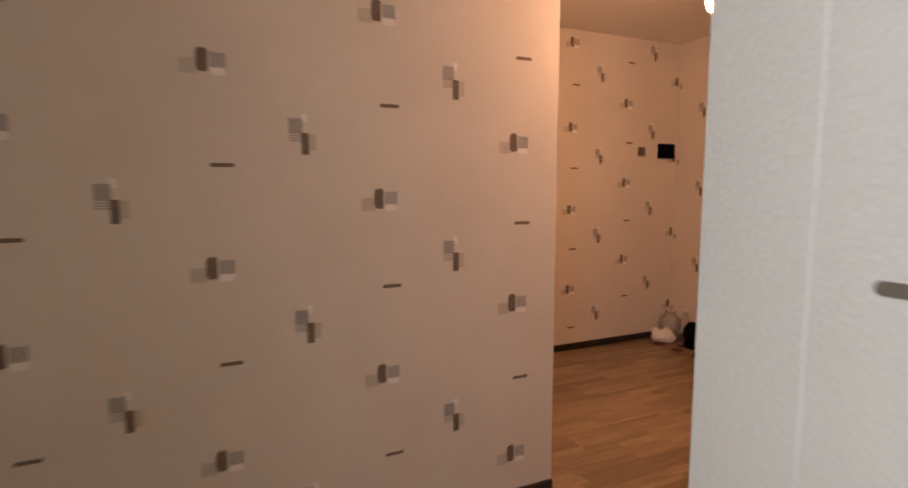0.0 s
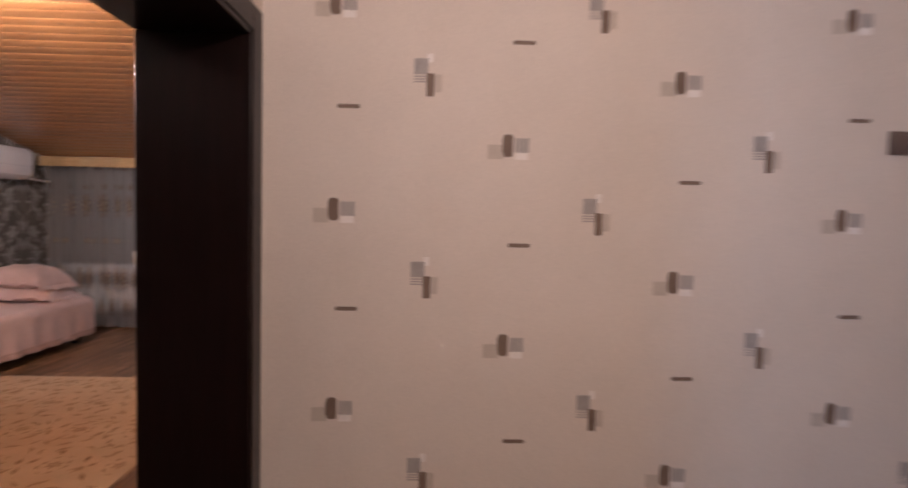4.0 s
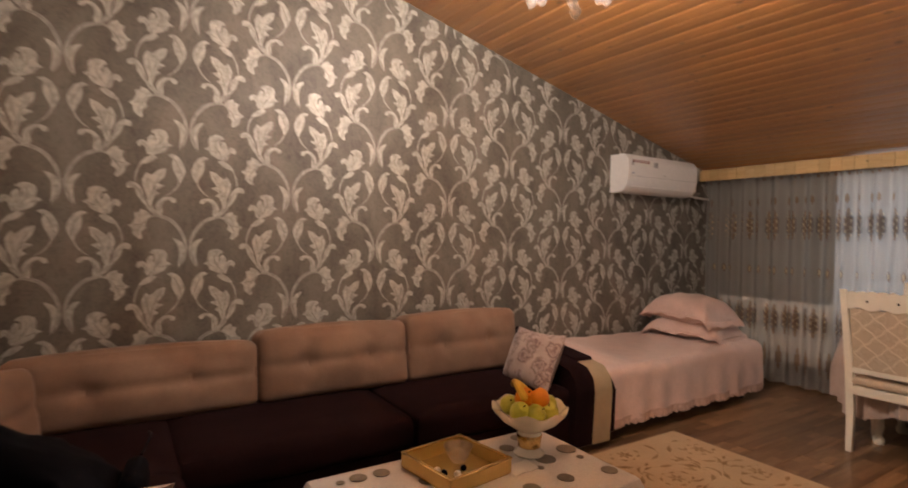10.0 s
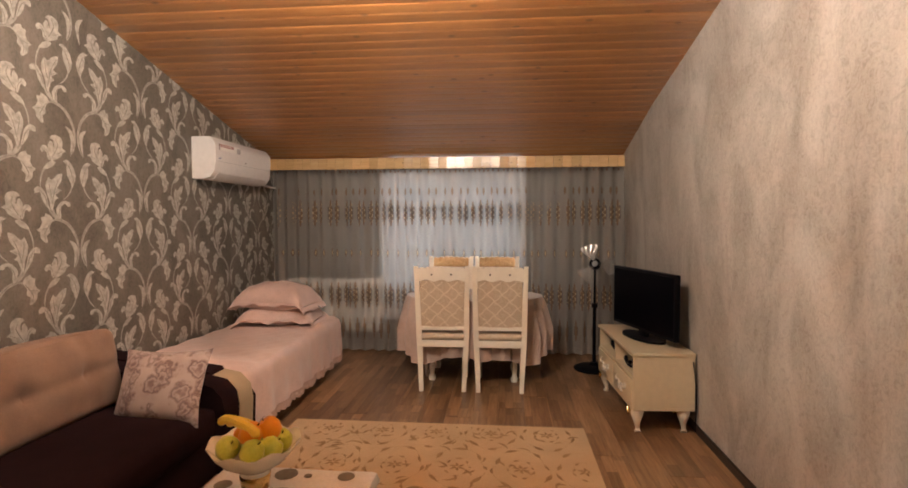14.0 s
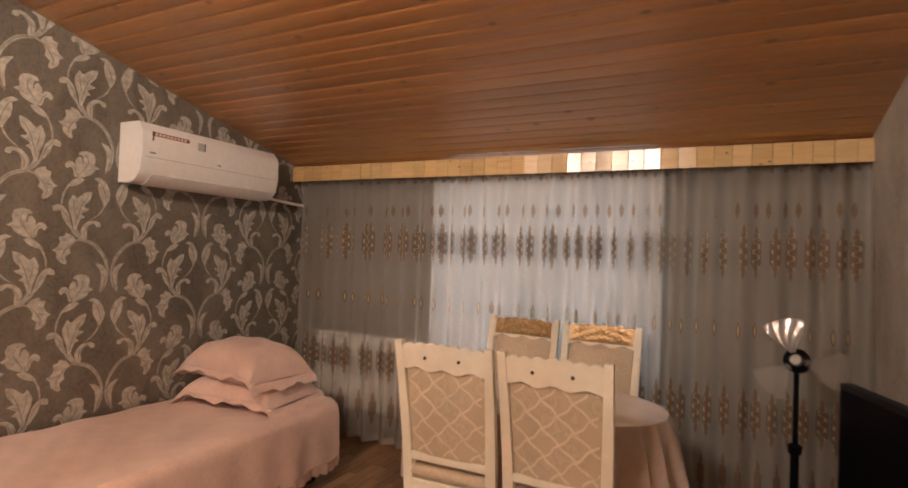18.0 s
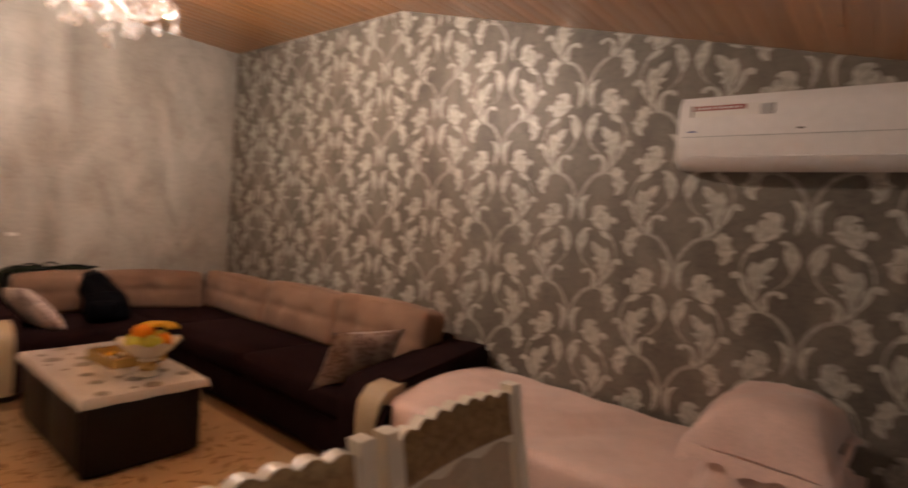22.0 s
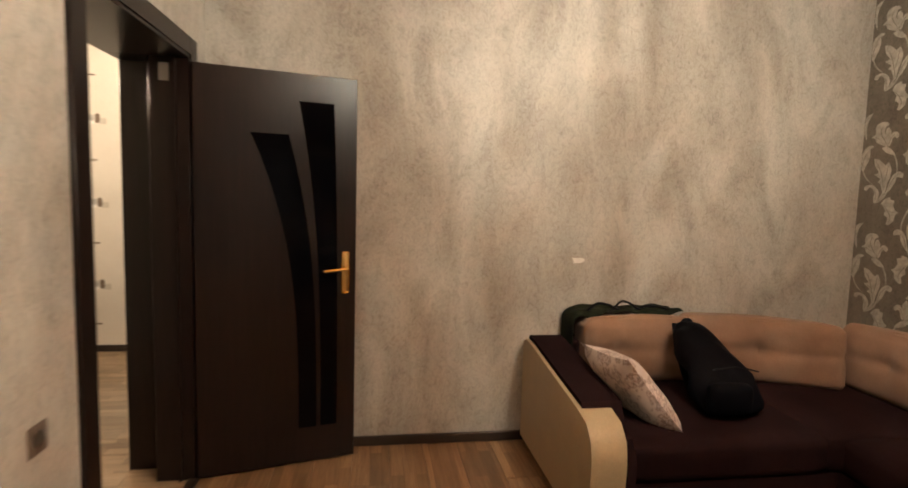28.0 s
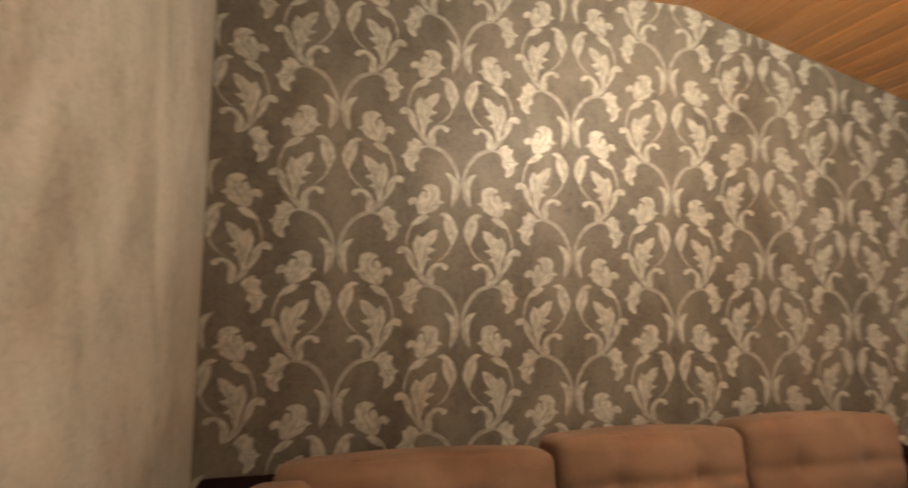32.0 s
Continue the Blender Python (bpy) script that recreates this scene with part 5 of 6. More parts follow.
# ---- rug ----
RX0, RX1, RY0, RY1 = 1.11, 4.06, 0.76, 2.80
rug = thing("rug", "tan pile rug with broken brown scrolls and medallions", "rug", (0, 0, 0))
part("body", box((RX0, RY0, 0.001), (RX1, RY1, 0.011), 0.004, 2), "rug", rug)
bm = bmesh.new()
rp = lambda q: Vector((min(max(q.x, RX0 + 0.06), RX1 - 0.06), min(max(q.y, RY0 + 0.06), RY1 - 0.06), 0.0118))
for i in range(6):
    for j in range(6):
        cx_, cy_ = RX0 + 0.30 + 0.50 * i, RY0 + 0.08 + 0.37 * j + (0.185 if i % 2 else 0)
        if cx_ > RX1 - 0.1 or cy_ > RY1 - 0.1:
            continue
        for ring, w in ((1.0, 0.017), (0.45, 0.011)):
            pts, ws = [], []
            for t in range(57):
                a = 2 * math.pi * t / 56
                ca, sa = math.cos(a), math.sin(a)
                pts.append(Vector((cx_ + ring * 0.245 * math.copysign(abs(ca) ** 1.5, ca), cy_ + ring * (0.165 * math.copysign(abs(sa) ** 0.9, sa) + 0.012 * math.sin(4 * a)))))
                ws.append(w * max(0.04, math.sin(8 * a + i + 2 * j)) * (0.5 + 0.5 * abs(math.sin(3 * a + j))))
            ribbon(bm, pts, ws, rp)
        for q in range(6):
            a = math.pi / 3 * q
            p = [Vector((cx_ + r * math.cos(a + 3 * r), cy_ + r * math.sin(a + 3 * r))) for r in (0.008, 0.022, 0.036, 0.05)]
            ribbon(bm, p, [0.003, 0.009, 0.008, 0.002], rp)
r5 = random.Random(21)
for k in range(230):
    px, py, a0, l_ = r5.uniform(RX0 + 0.1, RX1 - 0.1), r5.uniform(RY0 + 0.1, RY1 - 0.1), r5.uniform(0, 6.28), r5.uniform(0.05, 0.11)
    bend = r5.choice((-1, 1)) * r5.uniform(9, 22)
    p, q = [], Vector((px, py))
    for n_ in range(7):
        p.append(q.copy())
        q += Vector((math.cos(a0), math.sin(a0))) * l_ / 6
        a0 += bend * l_ / 6
    ribbon(bm, p, [0.002, 0.006, 0.009, 0.008, 0.006, 0.004, 0.0015], rp)
for inset in (0.03, 0.05):
    o = [Vector((RX0 + inset, RY0 + inset)), Vector((RX1 - inset, RY0 + inset)), Vector((RX1 - inset, RY1 - inset)), Vector((RX0 + inset, RY1 - inset)), Vector((RX0 + inset, RY0 + inset))]
    for p, q in zip(o, o[1:]):
        ribbon(bm, [p, q], [0.004, 0.004], rp)
tagged(part("woven_pattern", bm, "rug_line", rug, "brown woven medallions", smooth=False), kind="stuff")

# ---- bed ----
BX0, BX1, BY0, BY1, BZ = 3.40, 5.41, 2.91, 3.80, 0.48
bed = thing("bed", "single bed made up with a rose quilted spread", "bed", (0, 0, 0))
part("frame", box((BX0 + 0.04, BY0 + 0.05, 0.10), (BX1 - 0.03, BY1, 0.28), 0.01), "cabinet", bed)
for x in (BX0 + 0.1, BX1 - 0.1):
    for y in (BY0 + 0.12, BY1 - 0.08):
        part("leg", box((x - 0.03, y - 0.03, 0.001), (x + 0.03, y + 0.03, 0.10)), "cabinet", bed)
part("mattress", soft_box((BX0 + 0.02, BY0 + 0.03, 0.28), (BX1 - 0.02, BY1, BZ - 0.006), 0.05), "white", bed)
spread = thing("bedspread", "rose pink satin bedspread with a lace hem", "bedspread", (0, 0, 0))


def spread_pt(u, v):
    """v runs from the wall over the top and down the open side; u along the bed."""
    x = BX0 - 0.012 + u * (BX1 - BX0 + 0.024)
    top = BY1 - BY0
    s = v * (top + 0.36)
    puck = 0.004 * math.sin(19 * x + 8 * s) + 0.003 * math.sin(43 * x) * math.sin(37 * s)
    end = 0.0
    if s < top - 0.04:
        heap_ = 0.075 * math.exp(-((x - BX0 - 0.20) / 0.22) ** 2) * math.sin(math.pi * min(1, s / top))
        y, z = BY1 + 0.01 - s, BZ + 0.014 + puck + 0.012 * math.sin(2.2 * x + 3 * s) + heap_
    elif s < top + 0.04:
        a = (s - top + 0.04) / 0.08 * math.pi / 2
        y, z = BY0 + 0.05 - 0.055 * math.sin(a), BZ + 0.014 - 0.05 * (1 - math.cos(a)) + puck * 0.5
    else:
        d = s - top - 0.04
        wave = 0.012 * math.sin(26 * x) + 0.008 * math.sin(11 * x + 1)
        y, z = BY0 - 0.008 + wave * d / 0.3 - 0.05 * d + puck * 0.6, BZ - 0.036 - d
    return (x, y, z)


part("cloth", sheet(90, 46, spread_pt, 0.003), "rose", spread)
def foot_pt(u, v):
    y = BY1 - u * (BY1 - BY0 + 0.005)
    return (BX0 - 0.014 - 0.02 * v + 0.008 * math.sin(25 * y) * v, y, BZ + 0.012 - 0.35 * v)


part("foot_drop", sheet(30, 12, foot_pt, 0.003), "rose", spread)
part("lace_hem", sheet(220, 4, lambda u, v: (BX0 + u * (BX1 - BX0), BY0 - 0.032 + 0.012 * math.sin(26 * (BX0 + u * 1.96)) - 0.008 * math.sin(190 * u) * v, 0.155 - v * (0.05 + 0.012 * abs(math.sin(120 * u)))), 0.002), "lace", spread, "scalloped pale lace hem")
def frilled_pillow(label, at, turn, w, d, h, droop, hang_, seed):
    """A stuffed pillow lying flat; its loose frilled rim hangs at the open end."""
    p = thing("pillow", label, "pillow", at, turn)

    def skin(u, v, top):
        a, b = 2 * u - 1, 2 * v - 1
        full = max(0.0, (1 - abs(a) ** 2.4) * (1 - abs(b) ** 2.4)) ** 0.42
        crease = 0.010 * noise.noise(Vector((4 * a + seed, 5 * b, seed))) + 0.006 * math.sin(9 * a + 6 * b + seed)
        z = (0.62 * h * full if top else -0.38 * h * full) + crease * full
        z -= droop * max(0.0, abs(a) - 0.72) ** 1.5 * 4
        return (a * w / 2 * (1 - 0.07 * (1 - b * b) * abs(a)), b * d / 2 * (1 - 0.06 * (1 - a * a) * abs(b)), z)
    bm = sheet(26, 20, lambda u, v: skin(u, v, True))
    sheet(26, 20, lambda u, v: skin(u, v, False), bm=bm)
    bmesh.ops.remove_doubles(bm, verts=bm.verts, dist=0.0006)
    part("case", bm, "rose", p)

    def rim(u, v):
        t = 8 * u
        side, k = int(t) // 2 % 4, (t % 2) - 1
        a, b = ((k, -1), (1, k), (-k, 1), (-1, -k))[side]
        e = max(abs(a), abs(b))
        wave = math.sin(58 * u + seed) * 0.6 + math.sin(131 * u) * 0.4
        out = 1 + 0.075 * v
        x, y = a * w / 2 * out, b * d / 2 * out
        return (x * (1 - 0.02 * v * wave), y, -hang_ * v * (1 if abs(a) > 0.99 else 0.5) - droop * max(0.0, abs(a) - 0.72) ** 1.5 * 4 + 0.018 * v * wave)
    part("frill", sheet(160, 3, rim, 0.003), "rose", p, "loose gathered frill")
    return p


frilled_pillow("rose pillow lying flat at the head of the bed", (5.14, 3.37, 0.566), 95, 0.70, 0.48, 0.19, 0.06, 0.045, 1.0)
frilled_pillow("plump rose pillow with a frilled edge on another", (5.12, 3.40, 0.715), 86, 0.68, 0.46, 0.26, 0.065, 0.045, 5.0)

# ---- air conditioner ----
ac = thing("air_conditioner", "white wall-mounted air conditioner with an energy label", "air conditioner", (4.565, YN, 1.792))
L, D, H = 1.01, 0.205, 0.342
prof = [(0, 0.0), (-0.10, -0.004), (-0.15, 0.012), (-0.19, 0.06), (-D, 0.15), (-D, 0.27), (-D + 0.012, 0.30), (-D + 0.05, H), (0, H)]
part("body", prism([(a, b) for a, b in prof], 0.0, L, axis="x"), "plastic", ac)
part("side_cap", prism([(a * 1.01, b) for a, b in prof], -0.006, 0.012, axis="x"), "plastic", ac)
part("side_cap", prism([(a * 1.01, b) for a, b in prof], L - 0.012, L + 0.006, axis="x"), "plastic", ac)
part("louvre", prism([(-0.10, -0.007), (-0.152, 0.008), (-0.188, 0.054), (-0.192, 0.05), (-0.155, 0.002), (-0.10, -0.012)], 0.06, L - 0.06, axis="x"), "plastic", ac, "closed outlet louvre")
part("front_line", box((0.012, -D - 0.002, 0.142), (L - 0.012, -D, 0.145)), "grey_plastic", ac)
part("label", box((0.05, -D - 0.0015, 0.238), (0.40, -D - 0.0005, 0.292)), "white", ac, "printed energy label")
part("label_bar", box((0.05, -D - 0.0025, 0.266), (0.285, -D - 0.0016, 0.288)), "label_red", ac, "dark red printed bar")
for k in range(9):
    part("label_mark", box((0.066 + 0.023 * k, -D - 0.0034, 0.272), (0.080 + 0.023 * k, -D - 0.0026, 0.282)), "white", ac)
part("label_edge", box((0.392, -D - 0.0036, 0.236), (0.398, -D - 0.0026, 0.284)), "label_dark", ac)
part("label_edge", box((0.05, -D - 0.0036, 0.238), (0.058, -D - 0.0026, 0.292)), "label_dark", ac)
part("sticker", box((0.345, -D - 0.0025, 0.236), (0.398, -D - 0.0016, 0.284), 0.0), "grey_plastic", ac, "small silver sticker")
part("badge", box((0.04, -D - 0.0025, 0.165), (0.075, -D - 0.0005, 0.172)), "label_blue", ac, "small blue badge")
part("logo", box((L * 0.5 - 0.012, -D - 0.0025, 0.165), (L * 0.5 + 0.012, -D - 0.0005, 0.172)), "label_dark", ac)
part("pipe", tube(curve_points([(L - 0.02, -0.08, 0.03), (L + 0.12, -0.07, 0.020), (L + 0.35, -0.06, 0.006), (L + 0.62, -0.05, 0.002)], 5), 0.013, 10), "plastic", ac, "white wrapped pipe")

# ---- radiator ----
rad = thing("radiator", "white ribbed radiator behind the sheer curtain", "radiator", (XE - 0.12, 2.65, 0.215))
for k in range(13):
    part("rib", box((-0.04, 0.08 * k + 0.003, 0), (0.04, 0.08 * k + 0.077, 0.55), 0.014, 2), "white", rad)
part("top_rail", tube([(0, -0.03, 0.565), (0, 1.13, 0.565)], 0.016, 10), "white", rad)
part("bottom_rail", tube([(0, -0.03, 0.05), (0, 1.07, 0.05)], 0.016, 10), "white", rad)
for z in (0.05,):
    part("feed_pipe", tube([(0, 1.06, z), (0, 1.11, z), (0.0, 1.11, -0.214)], 0.012, 8), "white", rad)
for k in (1, 11):
    part("bracket", box((0.0, 0.08 * k, 0.4), (0.09, 0.08 * k + 0.02, 0.44)), "white", rad)

# ---- sheer curtain ----
CXX = 6.03
cur = thing("sheer_curtain", "grey sheer curtain with bands of brown embroidery", "curtain", (0, 0, 0))


def fold(y):
    return CXX + 0.033 * math.sin(46 * y + 1.3 * math.sin(5.1 * y)) + 0.010 * math.sin(23 * y + 2)


part("gauze", sheet(420, 10, lambda u, v: (fold(0.02 + u * 3.83) + 0.004 * math.sin(3 * v + 9 * u), 0.02 + u * 3.83, 0.03 + v * 1.995)), "gauze", cur)
def spindle(t):
    """Half width of a motif from foot to tip: a broad body, beads above and below it, pointed ends."""
    t = abs(t)
    if t < 0.46:
        return 1.0 - 0.12 * math.sin(9 * t) ** 2
    if t < 0.53:
        return 0.30
    if t < 0.72:
        return 0.30 + 0.42 * math.sin(math.pi * (t - 0.53) / 0.19)
    if t < 0.90:
        return 0.24 + 0.24 * math.sin(math.pi * (t - 0.72) / 0.18)
    return max(0.05, 0.24 * (1 - t) / 0.10)


for key, rows in (("band", ((1.52, 0.085, 0.026, 0.076, 0), (0.63, 0.085, 0.026, 0.076, 3), (0.27, 0.060, 0.018, 0.085, 0))),
                  ("embroidery", ((1.52, 0.145, 0.018, 0.076, 0), (1.75, 0.045, 0.0115, 0.082, 1), (1.09, 0.045, 0.0115, 0.09, 2), (0.63, 0.145, 0.018, 0.076, 3), (1.965, 0.016, 0.010, 0.055, 4), (0.27, 0.12, 0.015, 0.085, 0))),
                  ("thread", ((1.52, 0.125, 0.0045, 0.076, 0), (0.63, 0.12, 0.0045, 0.076, 3), (1.09, 0.03, 0.005, 0.09, 2)))):
    bm = bmesh.new()
    for z, half, w, step, seed in rows:
        r2 = random.Random(seed)
        y = 0.05
        while y < 3.81:
            h_ = half * r2.uniform(0.92, 1.06)
            n = 34 if half > 0.1 else 14
            prev = None
            for i in range(n + 1):
                t = 2 * i / n - 1
                ww = w * (spindle(t) if key != "band" else min(1, 4 * (1 - abs(t)) + 0.2))
                off = 0.013 * (1 if i % 8 < 4 else -1) if key == "thread" and half > 0.1 else 0.0
                row = [bm.verts.new((fold(y + q + off) - {"band": 0.002, "embroidery": 0.0035, "thread": 0.005}[key], y + q + off, z + t * h_)) for q in (-ww, -ww / 2, 0, ww / 2, ww)]
                if prev:
                    for a in range(4):
                        bm.faces.new([prev[a], prev[a + 1], row[a + 1], row[a]])
                prev = row
            y += step * r2.uniform(0.7, 1.3)
    tagged(part("embroidered_band", bm, key, cur, "woven embroidery motifs", smooth=False), kind="stuff")
part("hem", sheet(420, 1, lambda u, v: (fold(0.02 + u * 3.83) - 0.002, 0.02 + u * 3.83, 0.03 + 0.05 * v)), "gauze", cur)
part("heading_tape", sheet(420, 1, lambda u, v: (fold(0.02 + u * 3.83) - 0.002, 0.02 + u * 3.83, 1.985 + 0.04 * v)), "embroidery", cur)

# ---- dining chairs ----
def dining_chair(at):
    """Faces +x; the origin is between the back legs on the floor."""
    c = thing("dining_chair", "ivory carved dining chair with beige brocade upholstery", "chair", at, group="chairs round the dining table")
    hw = 0.20
    for sy in (-1, 1):
        path = curve_points([(-0.02, sy * (hw - 0.02), 0.0), (0.015, sy * (hw - 0.01), 0.22), (0.02, sy * hw, 0.44), (-0.02, sy * (hw + 0.005), 0.72), (-0.094, sy * (hw + 0.012), 1.066)], 5)
        bm = bmesh.new()
        prev = None
        for i, p in enumerate(path):
            k = i / (len(path) - 1)
            a, b = 0.017 + 0.006 * math.sin(math.pi * k), 0.017
            ring = [bm.verts.new((p.x + sx * b, p.y + s2 * a, p.z)) for sx, s2 in ((-1, -1), (1, -1), (1, 1), (-1, 1))]
            if prev:
                for q in range(4):
                    bm.faces.new([prev[q], prev[(q + 1) % 4], ring[(q + 1) % 4], ring[q]])
            else:
                bm.faces.new(ring[::-1])
            prev = ring
        bm.faces.new(prev)
        part("back_leg", bm, "ivory", c)
        part("front_leg", tube(curve_points([(0.40, sy * 0.18, 0.0), (0.405, sy * 0.183, 0.06), (0.40, sy * 0.185, 0.2), (0.395, sy * 0.185, 0.42)], 4), [0.014, 0.014, 0.015, 0.017, 0.018, 0.016, 0.018, 0.02, 0.022, 0.024, 0.024, 0.024, 0.024][:13], 10), "ivory", c)
        part("side_rail", box((0.03, sy * 0.185 - 0.012, 0.36), (0.385, sy * 0.185 + 0.012, 0.43), 0.004), "ivory", c)
    part("rear_rail", box((0.005, -hw, 0.37), (0.03, hw, 0.43), 0.004), "ivory", c)
    part("front_rail", box((0.385, -0.18, 0.36), (0.41, 0.18, 0.43), 0.004), "ivory", c)
    part("seat", soft_box((-0.005, -0.2, 0.43), (0.43, 0.2, 0.49), 0.028, 0.0, 8), "upholstery", c, "beige brocade seat")
    lean = lambda z: -0.02 - (z - 0.72) * 0.21 if z > 0.6 else 0.005
    n = 54
    bm = bmesh.new()
    rows = []
    for i in range(n + 1):
        t = 2 * i / n - 1
        top = 1.042 + 0.012 * (1 - t * t) + 0.012 * abs(math.cos(3.5 * math.pi * t))
        bow = -0.014 * (1 - t * t)
        z0, z1 = 0.945 + 0.008 * math.cos(3 * math.pi * t), top
        y = t * (hw - 0.006)
        rows.append([bm.verts.new((lean(z) + bow + d, y, z)) for z, d in ((z0, -0.013), (z1, -0.013), (z1, 0.013), (z0, 0.013))])
    for p, q in zip(rows, rows[1:]):
        for k in range(4):
            bm.faces.new([p[k], p[(k + 1) % 4], q[(k + 1) % 4], q[k]])
    bm.faces.new(rows[0][::-1])
    bm.faces.new(rows[-1])
    crest = part("crest_rail", bm, "ivory", c, "carved ivory crest rail")
    # flat dark discs paint the shade of small holes; nothing is cut through
    for t in (-0.4, 0.4):
        part("carved_eye", lathe([(0, 0), (0.008, 0), (0.006, 0.003), (0, 0.003)], 8), "skirting", crest, "small dark disc painted as a hole's shade", at=pose(lean(1.0) - 0.0135 - 0.012, t * hw, 0.998, 0, -90))

    def carved(u, v):
        y = (2 * u - 1) * (hw - 0.016)
        t = y / (hw - 0.006)
        top = 1.0405 + 0.012 * (1 - t * t) + 0.012 * abs(math.cos(3.5 * math.pi * t))
        z = 0.958 + (top - 0.958) * v
        edge = min(1, 8 * u, 8 - 8 * u, 5 * v, 5 - 5 * v)
        bump = 0.004 * abs(math.sin(95 * y + 3 * math.sin(90 * z))) * abs(math.cos(70 * z + 25 * abs(y))) + 0.002 * abs(math.cos(150 * z - 60 * abs(y)))
        return (lean(z) - 0.014 * (1 - t * t) + 0.0132 + bump * max(0, edge), y, z)
    part("carved_inlay", sheet(72, 14, carved), "carving", crest, "bronze-gilt carved scroll relief")
    part("lower_rail", box((-0.004, -hw, 0.515), (0.018, hw, 0.552), 0.004), "ivory", c)

    def pad(u, v, off):
        z = 0.548 + v * 0.398
        return (lean(z) - 0.012 * (1 - (2 * u - 1) ** 2) + off * (1 - abs(2 * u - 1) ** 6) * (1 - abs(2 * v - 1) ** 6), (2 * u - 1) * (hw - 0.016), z)
    part("back_panel", sheet(14, 12, lambda u, v: pad(u, v, -0.008)), "upholstery", c, "beige brocade back")
    bp = part("back_pad", sheet(14, 12, lambda u, v: pad(u, v, 0.022)), "upholstery", c, "beige brocade back")
    bm = bmesh.new()
    for side in (-1, 1):
        for net in range(-4, 8):
            pts = []
            for k in range(49):
                t = k / 48
                u = net / 2.9 + side * t * 1.10 + (0.0 if side > 0 else 0.55) + 0.016 * math.sin(2 * math.pi * 6 * t)
                if 0.02 < u < 0.98:
                    pts.append(Vector(pad(u, 0.02 + 0.96 * t, -0.0095)))
            for p, q in zip(pts, pts[1:]):
                d = q - p
                w = Vector((0, -d.z, d.y)).normalized() * 0.0048
                bm.faces.new([bm.verts.new(e) for e in (p + w, p - w, q - w, q + w)])
    tagged(part("woven_lattice", bm, "thread_solid", bp, "pale woven lattice"), kind="stuff")
    return c


M["thread_solid"] = surface("pale_thread", (0.70, 0.60, 0.46), (0.78, 0.68, 0.54), 20, 160, 0.5)
chair = dining_chair((4.815, 1.342, 0))
copy_thing(chair, pose(4.812, 1.825, 0, 0, 0, 1.5))
copy_thing(chair, pose(5.83, 1.38, 0, 0, 0, 180))
copy_thing(chair, pose(5.82, 1.86, 0, 0, 0, 178))

# ---- dining table ----
DTX, DTY = 5.31, 1.585
dt = thing("dining_table", "ivory oval dining table on turned legs", "table", (DTX, DTY, 0))
oval = lambda a, b, n=40: [(a * math.cos(2 * math.pi * k / n), b * math.sin(2 * math.pi * k / n)) for k in range(n)]
part("tabletop", prism(oval(0.385, 0.61), 0.715, 0.745), "ivory", dt)
part("apron", prism(oval(0.31, 0.52), 0.64, 0.715), "ivory", dt)
for sx in (-1, 1):
    for sy in (-1, 1):
        part("leg", lathe([(0, 0), (0.028, 0), (0.034, 0.03), (0.02, 0.06), (0.03, 0.12), (0.022, 0.2), (0.038, 0.45), (0.028, 0.52), (0.04, 0.56), (0.04, 0.66), (0, 0.66)], 14, (sx * 0.20, sy * 0.37, 0)), "ivory", dt)
dcl = thing("dining_tablecloth", "draped beige pink satin tablecloth on the dining table", "tablecloth", (DTX, DTY, 0))


def drape(u, v):
    a = 2 * math.pi * u
    e = Vector((0.40 * math.cos(a), 0.625 * math.sin(a)))
    if v < 0.3:
        t = v / 0.3
        return (e.x * t, e.y * t, 0.7495 + 0.001 * math.sin(9 * a) * t)
    d = (v - 0.3) / 0.7
    pleat = math.sin(22 * a + 1.6 * math.sin(3 * a)) + 0.4 * math.sin(41 * a + 2)
    drop_len = 0.48 + 0.09 * abs(math.sin(2 * a)) * d + 0.03 * math.sin(8 * a + 1) * d
    k = 1 + (0.045 + 0.07 * pleat) * min(1, d * 1.6)
    rnd_ = 0.018 * min(1, d * 6)
    return (e.x * k + rnd_ * math.cos(a), e.y * k + rnd_ * math.sin(a), 0.7495 - drop_len * max(0, d - 0.03))


bm = sheet(200, 26, drape)
bmesh.ops.remove_doubles(bm, verts=bm.verts, dist=0.0004)
part("cloth", bm, "satin", dcl)

# ---- television stand and television ----
st = thing("tv_stand", "cream low cabinet with gilded cabriole feet", "tv stand", (4.03, 0.035, 0), 3)
SL, SD, S0, S1 = 0.97, 0.41, 0.16, 0.555
for nm, a, b in (("top_board", (-0.01, -0.0, S1 - 0.022), (SL + 0.01, SD + 0.012, S1)), ("bottom_board", (0, 0, S0), (SL, SD, S0 + 0.02)), ("side_board", (0, 0, S0 + 0.02), (0.02, SD, S1 - 0.022)), ("side_board", (SL - 0.02, 0, S0 + 0.02), (SL, SD, S1 - 0.022)), ("back_board", (0.02, 0.0, S0 + 0.02), (SL - 0.02, 0.008, S1 - 0.022)), ("shelf", (0.02, 0.008, 0.372), (SL - 0.02, SD - 0.004, 0.388)), ("divider", (SL / 2 - 0.01, 0.008, 0.388), (SL / 2 + 0.01, SD - 0.004, S1 - 0.022))):
    part(nm, box(a, b, 0.002, 1), "stand", st)
